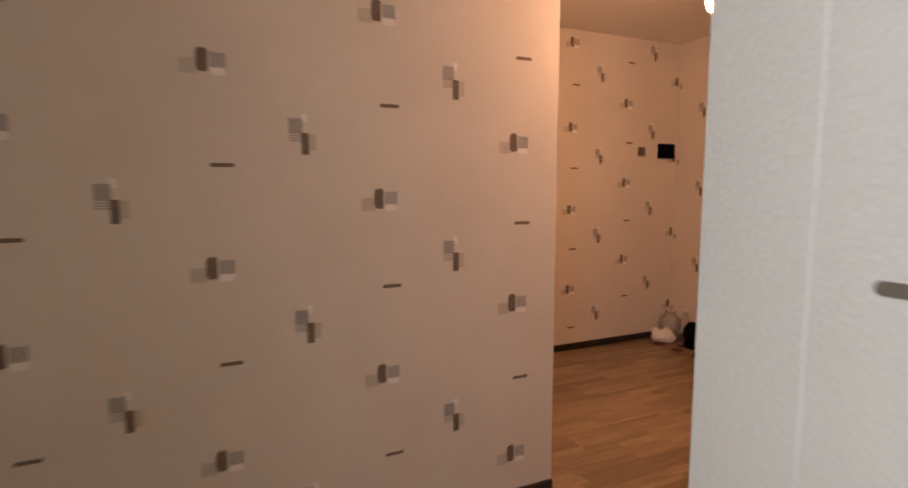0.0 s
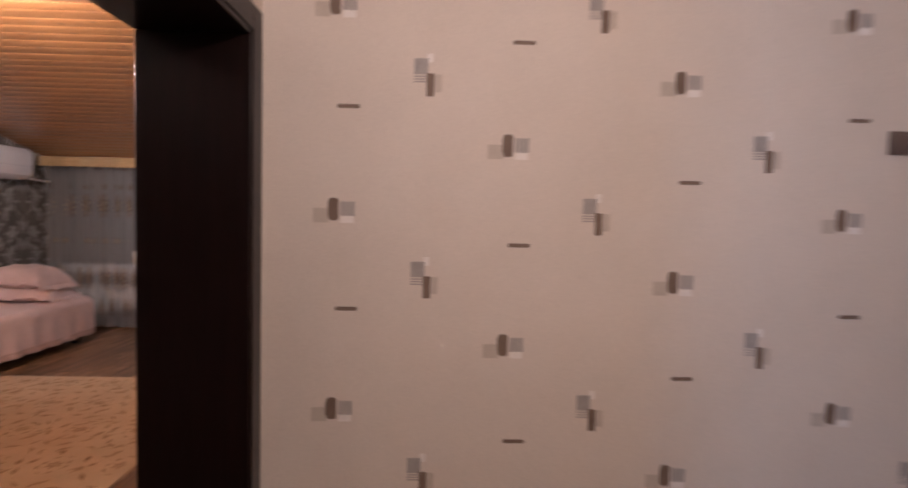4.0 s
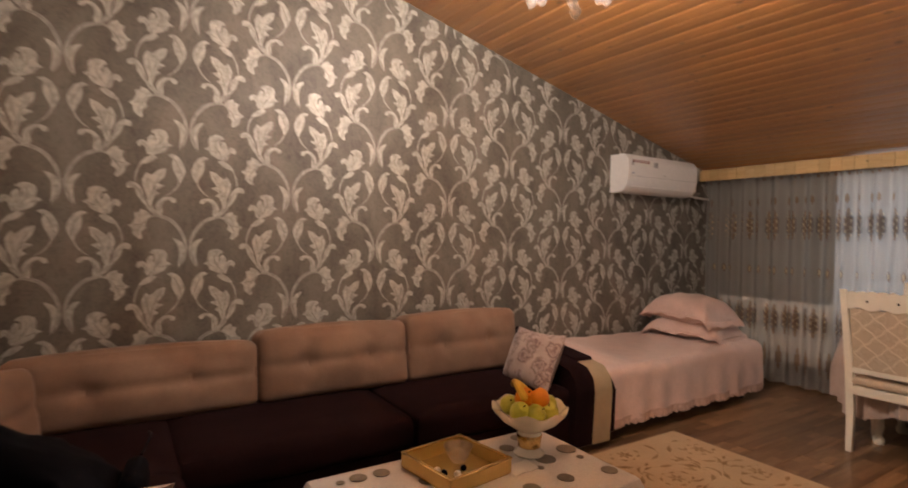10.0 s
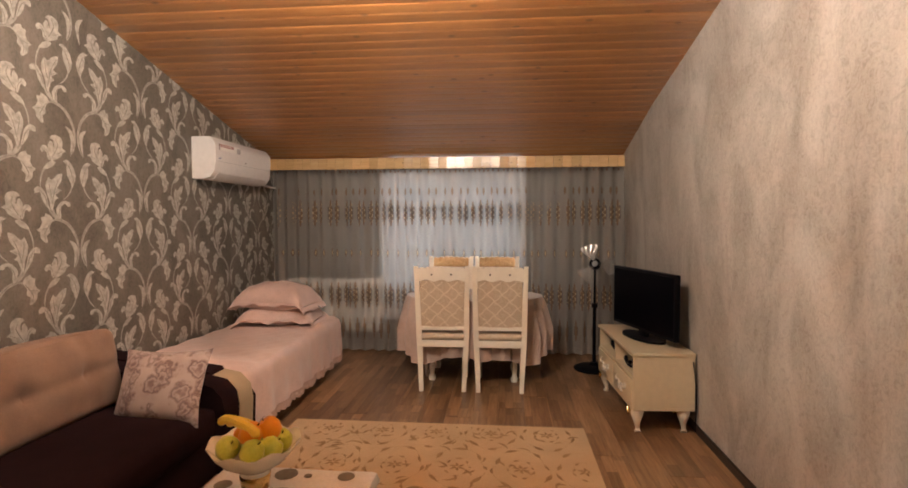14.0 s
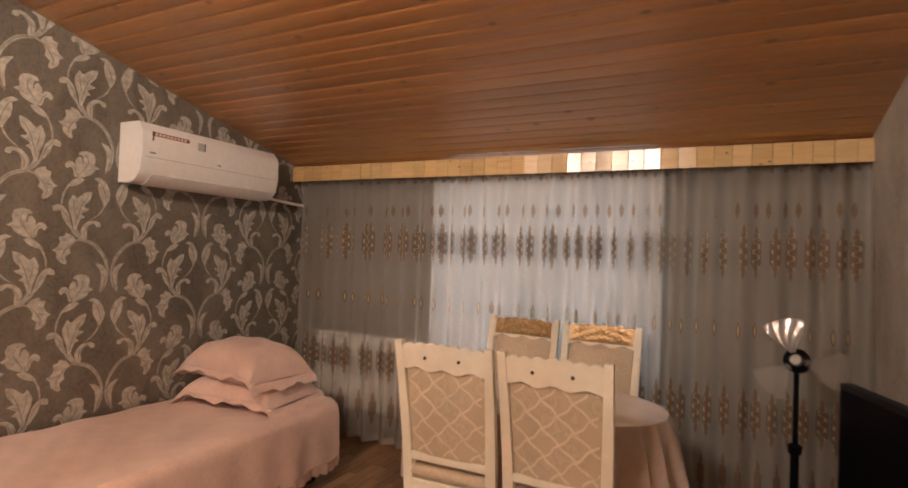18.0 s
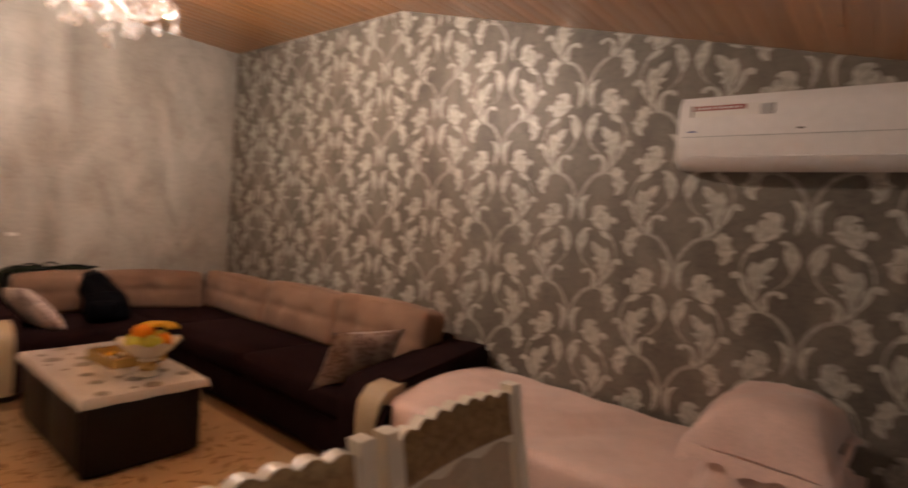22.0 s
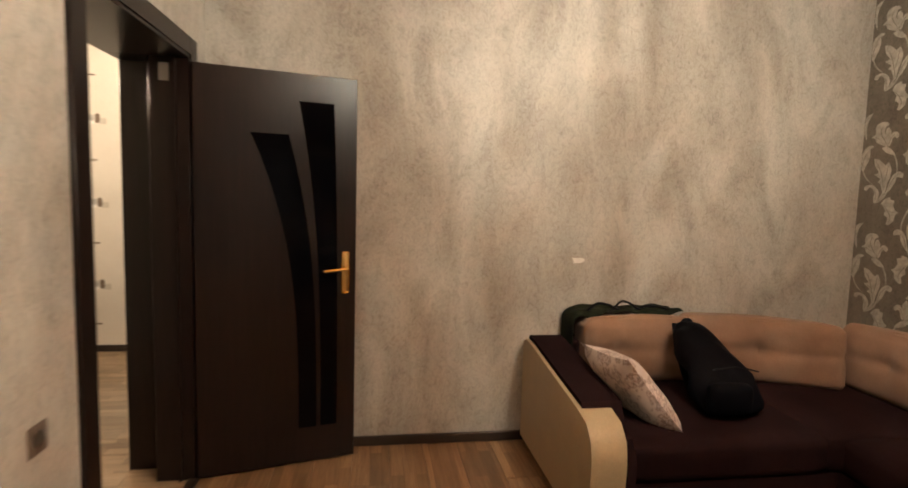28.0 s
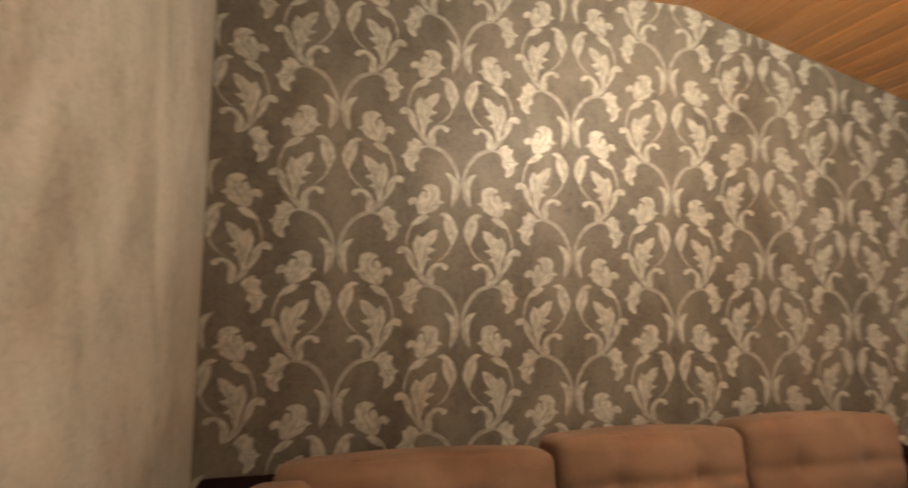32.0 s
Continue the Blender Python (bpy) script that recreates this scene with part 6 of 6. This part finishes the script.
for k in range(2):
    x0 = 0.012 + k * (SL / 2 - 0.006)
    dr = part("drawer", box((x0, SD - 0.004, S0 + 0.012), (x0 + SL / 2 - 0.02, SD + 0.012, 0.37), 0.004), "stand", st)
    cxd = x0 + SL / 4
    orn = bmesh.new()
    for s in (-1, 1):
        tube(curve_points([(cxd, SD + 0.016, 0.26), (cxd + s * 0.05, SD + 0.018, 0.285), (cxd + s * 0.10, SD + 0.018, 0.265), (cxd + s * 0.125, SD + 0.016, 0.29), (cxd + s * 0.105, SD + 0.016, 0.305)], 5), 0.006, 6, orn)
        tube(curve_points([(cxd, SD + 0.016, 0.25), (cxd + s * 0.03, SD + 0.018, 0.22), (cxd + s * 0.06, SD + 0.018, 0.235)], 5), 0.005, 6, orn)
    lathe([(0, -0.02), (0.018, -0.012), (0.022, 0), (0.018, 0.012), (0, 0.02)], 12, (cxd, SD + 0.016, 0.262), orn)
    part("ornament", orn, "porcelain", dr, "white and gold scroll ornament")
for x in (0.07, SL - 0.07):
    for y in (0.05, SD - 0.05):
        sx = -1 if x < SL / 2 else 1
        ft = part("cabriole_foot", tube(curve_points([(x, y, S0 + 0.002), (x + sx * 0.028, y + 0.01, 0.11), (x + sx * 0.016, y + 0.004, 0.055), (x + sx * 0.012, y, 0.018), (x + sx * 0.03, y + 0.004, 0.0)], 4), [0.052, 0.047, 0.043, 0.040, 0.036, 0.031, 0.026, 0.022, 0.019, 0.017, 0.016, 0.015, 0.016, 0.018, 0.02, 0.021, 0.02], 12), "ivory", st)
        part("gilding", tube(curve_points([(x - 0.03, y + 0.055, S0 - 0.006), (x, y + 0.062, 0.12), (x + 0.03, y + 0.055, S0 - 0.006)], 4), 0.005, 6), "brass", ft)
part("cable", tube(curve_points([(-0.012, 0.02, 0.5), (-0.018, 0.0, 0.3), (-0.02, 0.004, 0.03)], 6), 0.004, 6), "black", st)
for i, (x, z) in enumerate(((0.14, 0.0), (0.62, 0.0))):
    bx = thing("set_top_box", "black set-top box on the open shelf", "electronics", (4.03 + x, 0.17, 0.388))
    part("case", box((0, 0, 0), (0.22, 0.17, 0.045), 0.006), "black", bx)
    part("controller", tube(curve_points([(0.02, 0.19, 0.015), (0.05, 0.255, 0.03), (0.10, 0.265, 0.075), (0.15, 0.25, 0.03), (0.18, 0.20, 0.012)], 4), 0.012, 8), "black", bx, "black game controller loop")

tv = thing("television", "black flat television switched off on the cabinet", "television", (4.48, 0.262, S1), 17)
part("cabinet_back", box((-0.30, -0.055, 0.16), (0.30, -0.02, 0.45), 0.012), "black", tv)
part("bezel", box((-0.415, -0.02, 0.055), (0.415, 0.022, 0.515), 0.006), "black", tv)
part("screen", box((-0.397, 0.0225, 0.08), (0.397, 0.0245, 0.497)), "screen", tv, "dark glossy screen")
part("neck", box((-0.05, -0.02, 0.015), (0.05, 0.012, 0.10), 0.006), "black", tv)
part("foot", prism(oval(0.24, 0.11, 30), 0.001, 0.016), "black", tv)

# ---- standing fan ----
fan = thing("pedestal_fan", "black pedestal fan without a guard, one blade foil-bright", "fan", (5.58, 0.44, 0))
part("base", lathe([(0, 0.0), (0.19, 0.0), (0.195, 0.012), (0.16, 0.03), (0.05, 0.045), (0.03, 0.07), (0, 0.07)], 30), "black", fan)
part("pole", tube([(0, 0, 0.06), (0, 0, 0.62)], 0.018, 14), "black", fan)
part("inner_pole", tube([(0, 0, 0.60), (0, 0, 0.97)], 0.011, 12), "black", fan)
part("collar", lathe([(0.012, 0.60), (0.028, 0.60), (0.03, 0.635), (0.012, 0.645)], 16), "black", fan)
hub = part("motor", lathe([(0, -0.09), (0.04, -0.085), (0.055, -0.05), (0.055, 0.01), (0.03, 0.03), (0, 0.032)], 20), "black", fan, at=pose(0, 0, 1.02, 0, -78, -12))
part("spinner", lathe([(0, 0.03), (0.028, 0.035), (0.022, 0.06), (0, 0.065)], 16), "grey_plastic", hub)
for k, mat_ in enumerate(("foil", "haze", "haze")):
    a0 = 0.35 + k * 2.094

    def blade(u, v, a0=a0):
        r = 0.035 + 0.155 * u
        w = (v - 0.5) * (0.55 + 0.75 * u) * (1 - 0.35 * u ** 4)
        crumple = 0.008 * math.sin(21 * v + 9 * u) * u if a0 < 1 else 0
        return (r * math.cos(a0 + w), r * math.sin(a0 + w), 0.045 + 0.05 * w + crumple)
    part("blade", sheet(10, 12, blade, 0.002), mat_, hub, "foil-bright blade" if mat_ == "foil" else "clear grey blade")

# ---- wall fittings ----
for z in (0.765, 0.442):
    s = thing("wall_socket", "small brown wall socket on mottled wallpaper", "socket", (1.395, 0.003, z))
    part("plate", box((-0.04, 0.0, -0.04), (0.04, 0.009, 0.04), 0.004), "brown_plastic", s)
    part("insert", lathe([(0, 0), (0.024, 0), (0.022, -0.004), (0, -0.004)], 18), "steel", s, at=pose(0, 0.0095, 0, -90))
it = thing("intercom_panel", "glossy black square panel on the hall wall", "intercom", (HX, -2.866, 1.772))
part("case", box((-0.022, -0.10, -0.068), (0.0, 0.10, 0.068), 0.006), "black", it)
part("glass", box((-0.0245, -0.092, -0.06), (-0.022, 0.092, 0.06)), "screen", it)
sw = thing("light_switch", "small brownish light switch on the hall wall", "switch", (HX, -2.57, 1.76))
part("plate", box((-0.009, -0.042, -0.042), (0.0, 0.042, 0.042), 0.004), "brown_plastic", sw)
part("rocker", box((-0.014, -0.028, -0.03), (-0.009, 0.028, 0.03), 0.003), "brown_plastic", sw)

# small irregular white patch, 2 mm proud of the end wall
blotch = [(0.034 * math.cos(a) * (1 + 0.3 * math.sin(3 * a + 1)), 0.022 * math.sin(a) * (1 + 0.35 * math.cos(2 * a))) for a in [2 * math.pi * k / 18 for k in range(18)]]
solid("filler_smear", prism(blotch, 0.0, 0.002, axis="x"), "white", "small white patch on the grey wallpaper", "filler", at=pose(XW + 0.0005, 2.037, 1.068))

# ---- hall: vacuum cleaner ----
vc = thing("vacuum_cleaner", "white and red vacuum cleaner standing by the wall", "vacuum cleaner", (-1.145, -2.53, 0), -2)
bm = soft_box((-0.20, -0.13, 0.05), (0.22, 0.13, 0.30), 0.10, 0.0, 10)
for v in bm.verts:
    t = (v.co.x + 0.20) / 0.42
    v.co.z = 0.05 + (v.co.z - 0.05) * (1.0 - 0.55 * max(0, 0.55 - t)) 
part("shell", bm, "plastic", vc, "white plastic shell")
part("red_band", prism([(-0.21, 0.10), (0.20, 0.12), (0.23, 0.17), (0.18, 0.20), (0.02, 0.165), (-0.205, 0.115)], -0.1335, 0.1335, axis="y"), "red", vc, "curved red band")
part("fender", tube([(0.19 + 0.121 * math.cos(a), -0.128, 0.108 + 0.121 * math.sin(a)) for a in [0.25 + 2.5 * k / 12 for k in range(13)]], 0.013, 6), "red", vc, "red arch over the wheel")
part("red_trim", tube(curve_points([(0.20, -0.132, 0.19), (0.14, -0.128, 0.25), (0.15, -0.11, 0.295)], 4), 0.008, 6), "red", vc)
part("bumper", box((-0.22, -0.138, 0.02), (0.22, 0.138, 0.06), 0.02, 3), "black", vc)
for sy in (-1, 1):
    wh = part("wheel", lathe([(0, -0.022), (0.06, -0.022), (0.105, -0.02), (0.108, 0.0), (0.105, 0.02), (0.06, 0.022), (0, 0.022)], 30), "black", vc, "black wheel", at=pose(0.19, sy * 0.142, 0.108, 90))
    part("hub_cap", lathe([(0, 0.03), (0.05, 0.029), (0.072, 0.022), (0.074, -0.022), (0.05, -0.029), (0, -0.03)], 26), "grey_plastic", wh, "pale grey hub cap")
part("hose_cuff", tube(curve_points([(-0.20, 0, 0.17), (-0.27, 0, 0.17), (-0.32, 0.01, 0.15)], 4), 0.035, 12), "black", vc)
part("front_caster", lathe([(0, 0), (0.02, 0), (0.02, 0.025), (0, 0.025)], 12, (-0.17, 0, 0)), "black", vc)
part("carry_grip", tube(curve_points([(0.08, 0, 0.29), (0.02, 0, 0.325), (-0.06, 0, 0.30), (-0.10, 0, 0.25)], 5), 0.012, 8), "grey_plastic", vc)
hose = tube(curve_points([(-1.475, -2.53, 0.15), (-1.62, -2.48, 0.22), (-1.76, -2.50, 0.31), (-1.68, -2.62, 0.325), (-1.40, -2.665, 0.31), (-1.10, -2.685, 0.30)], 10), 0.019, 10)
solid("vacuum_hose", hose, "grey_plastic", "grey corrugated hose behind the vacuum cleaner", "hose")
wand = thing("vacuum_wand", "black vacuum wand leaning with its floor nozzle", "vacuum wand", (0, 0, 0))
part("tube", tube([(-0.735, -2.47, 0.545), (-1.31, -2.36, 0.300), (-1.64, -2.22, 0.06)], 0.018, 12), "black", wand)
part("grip", tube(curve_points([(-1.29, -2.362, 0.312), (-1.38, -2.33, 0.25), (-1.47, -2.29, 0.185)], 4), 0.042, 12), "black", wand)
part("nozzle", box((-1.79, -2.33, 0.002), (-1.60, -2.09, 0.055), 0.02, 3), "black", wand)
part("clip", box((-1.00, -2.445, 0.415), (-0.955, -2.40, 0.465), 0.01), "grey_plastic", wand)

# ---- hall: things on the floor at the entrance ----
def boot(at, turn, label, tall):
    """Ankle boot pointing along +x; its shaft leans a little."""
    s = thing("boot", label, "boot", at, turn, group="shoes by the entrance")
    out = [(0.0, -0.034), (0.06, -0.033), (0.15, -0.045), (0.22, -0.044), (0.27, -0.022), (0.277, 0.008), (0.255, 0.034), (0.17, 0.045), (0.07, 0.035), (0.0, 0.034), (-0.016, 0.0)]
    part("sole", prism(out, 0.0, 0.022), "black", s, "black ribbed sole")
    bm = bmesh.new()
    rows = []
    for x_end, wide, z in ((0.277, 1.0, 0.022), (0.27, 0.99, 0.045), (0.235, 0.94, 0.068), (0.17, 0.9, 0.088), (0.135, 0.92, 0.11), (0.125, 1.0, 0.15), (0.130, 1.08, tall), (0.122, 1.02, tall + 0.004), (0.115, 0.95, tall - 0.03)):
        k = (x_end + 0.016) / 0.293
        rows.append([bm.verts.new(((x + 0.016) * k - 0.016 - 0.06 * max(0, z - 0.1), y * wide, z)) for x, y in out])
    for p, q in zip(rows, rows[1:]):
        for k in range(len(out)):
            bm.faces.new([p[k], p[(k + 1) % len(out)], q[(k + 1) % len(out)], q[k]])
    part("upper", bm, "shoe", s)
    part("zip", tube(curve_points([(0.06, -0.036, 0.035), (0.055, -0.037, 0.09), (0.045, -0.041, tall - 0.02)], 4), 0.0028, 5), "steel", s, "pale metal zip")
    part("pull_loop", tube(curve_points([(-0.018, -0.006, tall - 0.02), (-0.03, 0.0, tall + 0.02), (-0.018, 0.006, tall - 0.02)], 5), 0.003, 5), "shoe", s)


boot((0.19, -2.86, 0.0), 84, "black leather ankle boot on the hall floor", 0.19)
boot((0.31, -2.85, 0.0), 92, "black leather ankle boot on the hall floor", 0.19)
boot((-0.17, -2.985, 0.0), 40, "black boot tucked beside the entrance door", 0.15)
for p, t in (((0.33, -2.99, 0.009), 25), ((0.44, -2.92, 0.009), 40)):
    sl = thing("slipper", "white slipper with a dark band on the door mat", "slipper", p, t, group="slippers on the door mat")
    part("sole", prism([(0, -0.035), (0.10, -0.04), (0.18, -0.036), (0.215, 0.0), (0.18, 0.036), (0.10, 0.04), (0, 0.035), (-0.012, 0)], 0.0, 0.018), "paper", sl, "white rubber sole")
    part("vamp", sheet(8, 10, lambda u, v: (0.09 + 0.10 * u, 0.041 * math.cos(math.pi * v) * (1 - 0.2 * u), 0.013 + 0.05 * math.sin(math.pi * v) * (1 - 0.4 * u)), 0.006), "shoe", sl, "dark band")
mat = thing("door_mat", "thin brown door mat with dark round spots", "door mat", (0.52, -2.80, 0), 2)
part("sheet", box((-0.60, -0.19, 0.001), (0.60, 0.19, 0.008), 0.003, 1), "mat", mat)
for i in range(6):
    for j in range(3):
        part("spot", lathe([(0, 0.0095), (0.05, 0.0095), (0.054, 0.007)], 16, (-0.52 + 0.205 * i + 0.05 * (j % 2), -0.13 + 0.13 * j, 0)), "maroon", mat, smooth=False)
heap = thing("black_bag", "collapsed black bag on the floor by the entrance door", "bag", (0.68, -2.87, 0), 14)
bm = soft_box((-0.20, -0.12, 0.0), (0.20, 0.12, 0.22), 0.09, 0.0, 10)
for v in bm.verts:
    v.co.z *= 0.75 + 0.35 * noise.noise(v.co * 9) + (0.25 if v.co.x > 0 else -0.1)
    v.co.z = max(0.0, v.co.z)
    v.co.x += 0.03 * noise.noise(v.co * 14)
part("body", bm, "bag", heap)
part("strap", tube(curve_points([(-0.15, -0.10, 0.12), (-0.20, -0.14, 0.03), (-0.05, -0.17, 0.012), (0.10, -0.15, 0.03)], 6), 0.008, 6), "bag", heap)
part("tag", box((-0.02, -0.13, 0.08), (0.03, -0.122, 0.10)), "paper", heap, "small white tag")
jar = thing("glass_jar", "large clear glass jar in the hall corner", "jar", (1.10, -2.86, 0))
part("glass", lathe([(0, 0), (0.085, 0), (0.10, 0.03), (0.105, 0.17), (0.09, 0.22), (0.05, 0.255), (0.052, 0.28), (0.047, 0.28), (0.045, 0.255), (0.085, 0.215), (0.10, 0.17), (0.095, 0.03), (0, 0.01)], 24), "crystal", jar)
jar2 = thing("plastic_bottle", "clear plastic bottle standing in the hall corner", "bottle", (0.99, -2.93, 0))
part("bottle", lathe([(0, 0), (0.042, 0), (0.046, 0.02), (0.046, 0.18), (0.03, 0.24), (0.014, 0.27), (0.014, 0.29), (0, 0.29)], 20), "haze", jar2)
part("cap", lathe([(0, 0.29), (0.016, 0.29), (0.016, 0.312), (0, 0.312)], 14), "white", jar2, "white cap")
wb = solid("white_bag", soft_box((-0.10, -0.08, 0.0), (0.10, 0.08, 0.13), 0.05, 0.0, 10), "paper", "crumpled white plastic bag in the hall corner", "bag", at=pose(1.08, -2.76, 0.001, 0, 0, 25))
for v in wb.data.vertices:
    q = noise.noise(v.co * 16)
    v.co.x, v.co.y, v.co.z = v.co.x * (1 + 0.25 * q), v.co.y * (1 + 0.2 * noise.noise(v.co * 11)), max(0.0, v.co.z * (0.85 + 0.5 * q))

# ---- floors, board by board ----
room_floor = solid("floor", box((XW, YS - 0.02, -0.1), (XE, YN, -0.008)), "skirting", "brown three-strip oak laminate floor of the room", "floor", "structure")
hall_floor = solid("floor_hall", box((-4.4, HD - 0.3, -0.1), (HX, YS - 0.02, -0.008)), "skirting", "pale three-strip oak laminate floor of the hall", "floor", "structure")
solid("floor_passage", box((-4.4, YS - 0.02, -0.1), (NX, 3.2, -0.008)), "skirting", "pale laminate floor of the passage", "floor", "structure")
PL, PW = 1.29, 0.1955
cache = {}


def board(parent, x, y, l, w, along, key):
    k = (round(l, 3), round(w, 3), key)
    if k not in cache:
        cache[k] = finish(box((0.0006, 0.0006, -0.008), (l - 0.0006, w - 0.0006, 0.0), 0.0012, 1), "plank", False)
        cache[k].materials.append(M[key])
    ob = new("plank", cache[k])
    ob.parent = parent
    ob.matrix_basis = pose(x, y, 0) if along == "x" else pose(x + w, y, 0, 0, 0, 90)


def lay(parent, x0, x1, y0, y1, along, key):
    a0, a1, b0, b1 = (x0, x1, y0, y1) if along == "x" else (y0, y1, x0, x1)
    b, row = b0, 0
    while b < b1 - 0.004:
        w = min(PW, b1 - b)
        a = a0
        first = PL * (0.33, 0.72, 0.5, 0.9)[row % 4]
        while a < a1 - 0.004:
            l = min(first if a == a0 else PL, a1 - a)
            if along == "x":
                board(parent, a, b, l, w, "x", key)
            else:
                board(parent, b, a, l, w, "y", key)
            a += l
        b += w
        row += 1


lay(room_floor, XW, XE, YS - 0.02, YN, "x", "laminate")
lay(hall_floor, -2.04, HX, HD, HY, "y", "hall_laminate")
lay(hall_floor, NX, HX, HY, YS - 0.02, "y", "hall_laminate")
lay(hall_floor, -4.25, NX, HY, 3.2, "y", "hall_laminate")
lay(hall_floor, FX0, FX1, HD - 0.1, HD, "y", "hall_laminate")
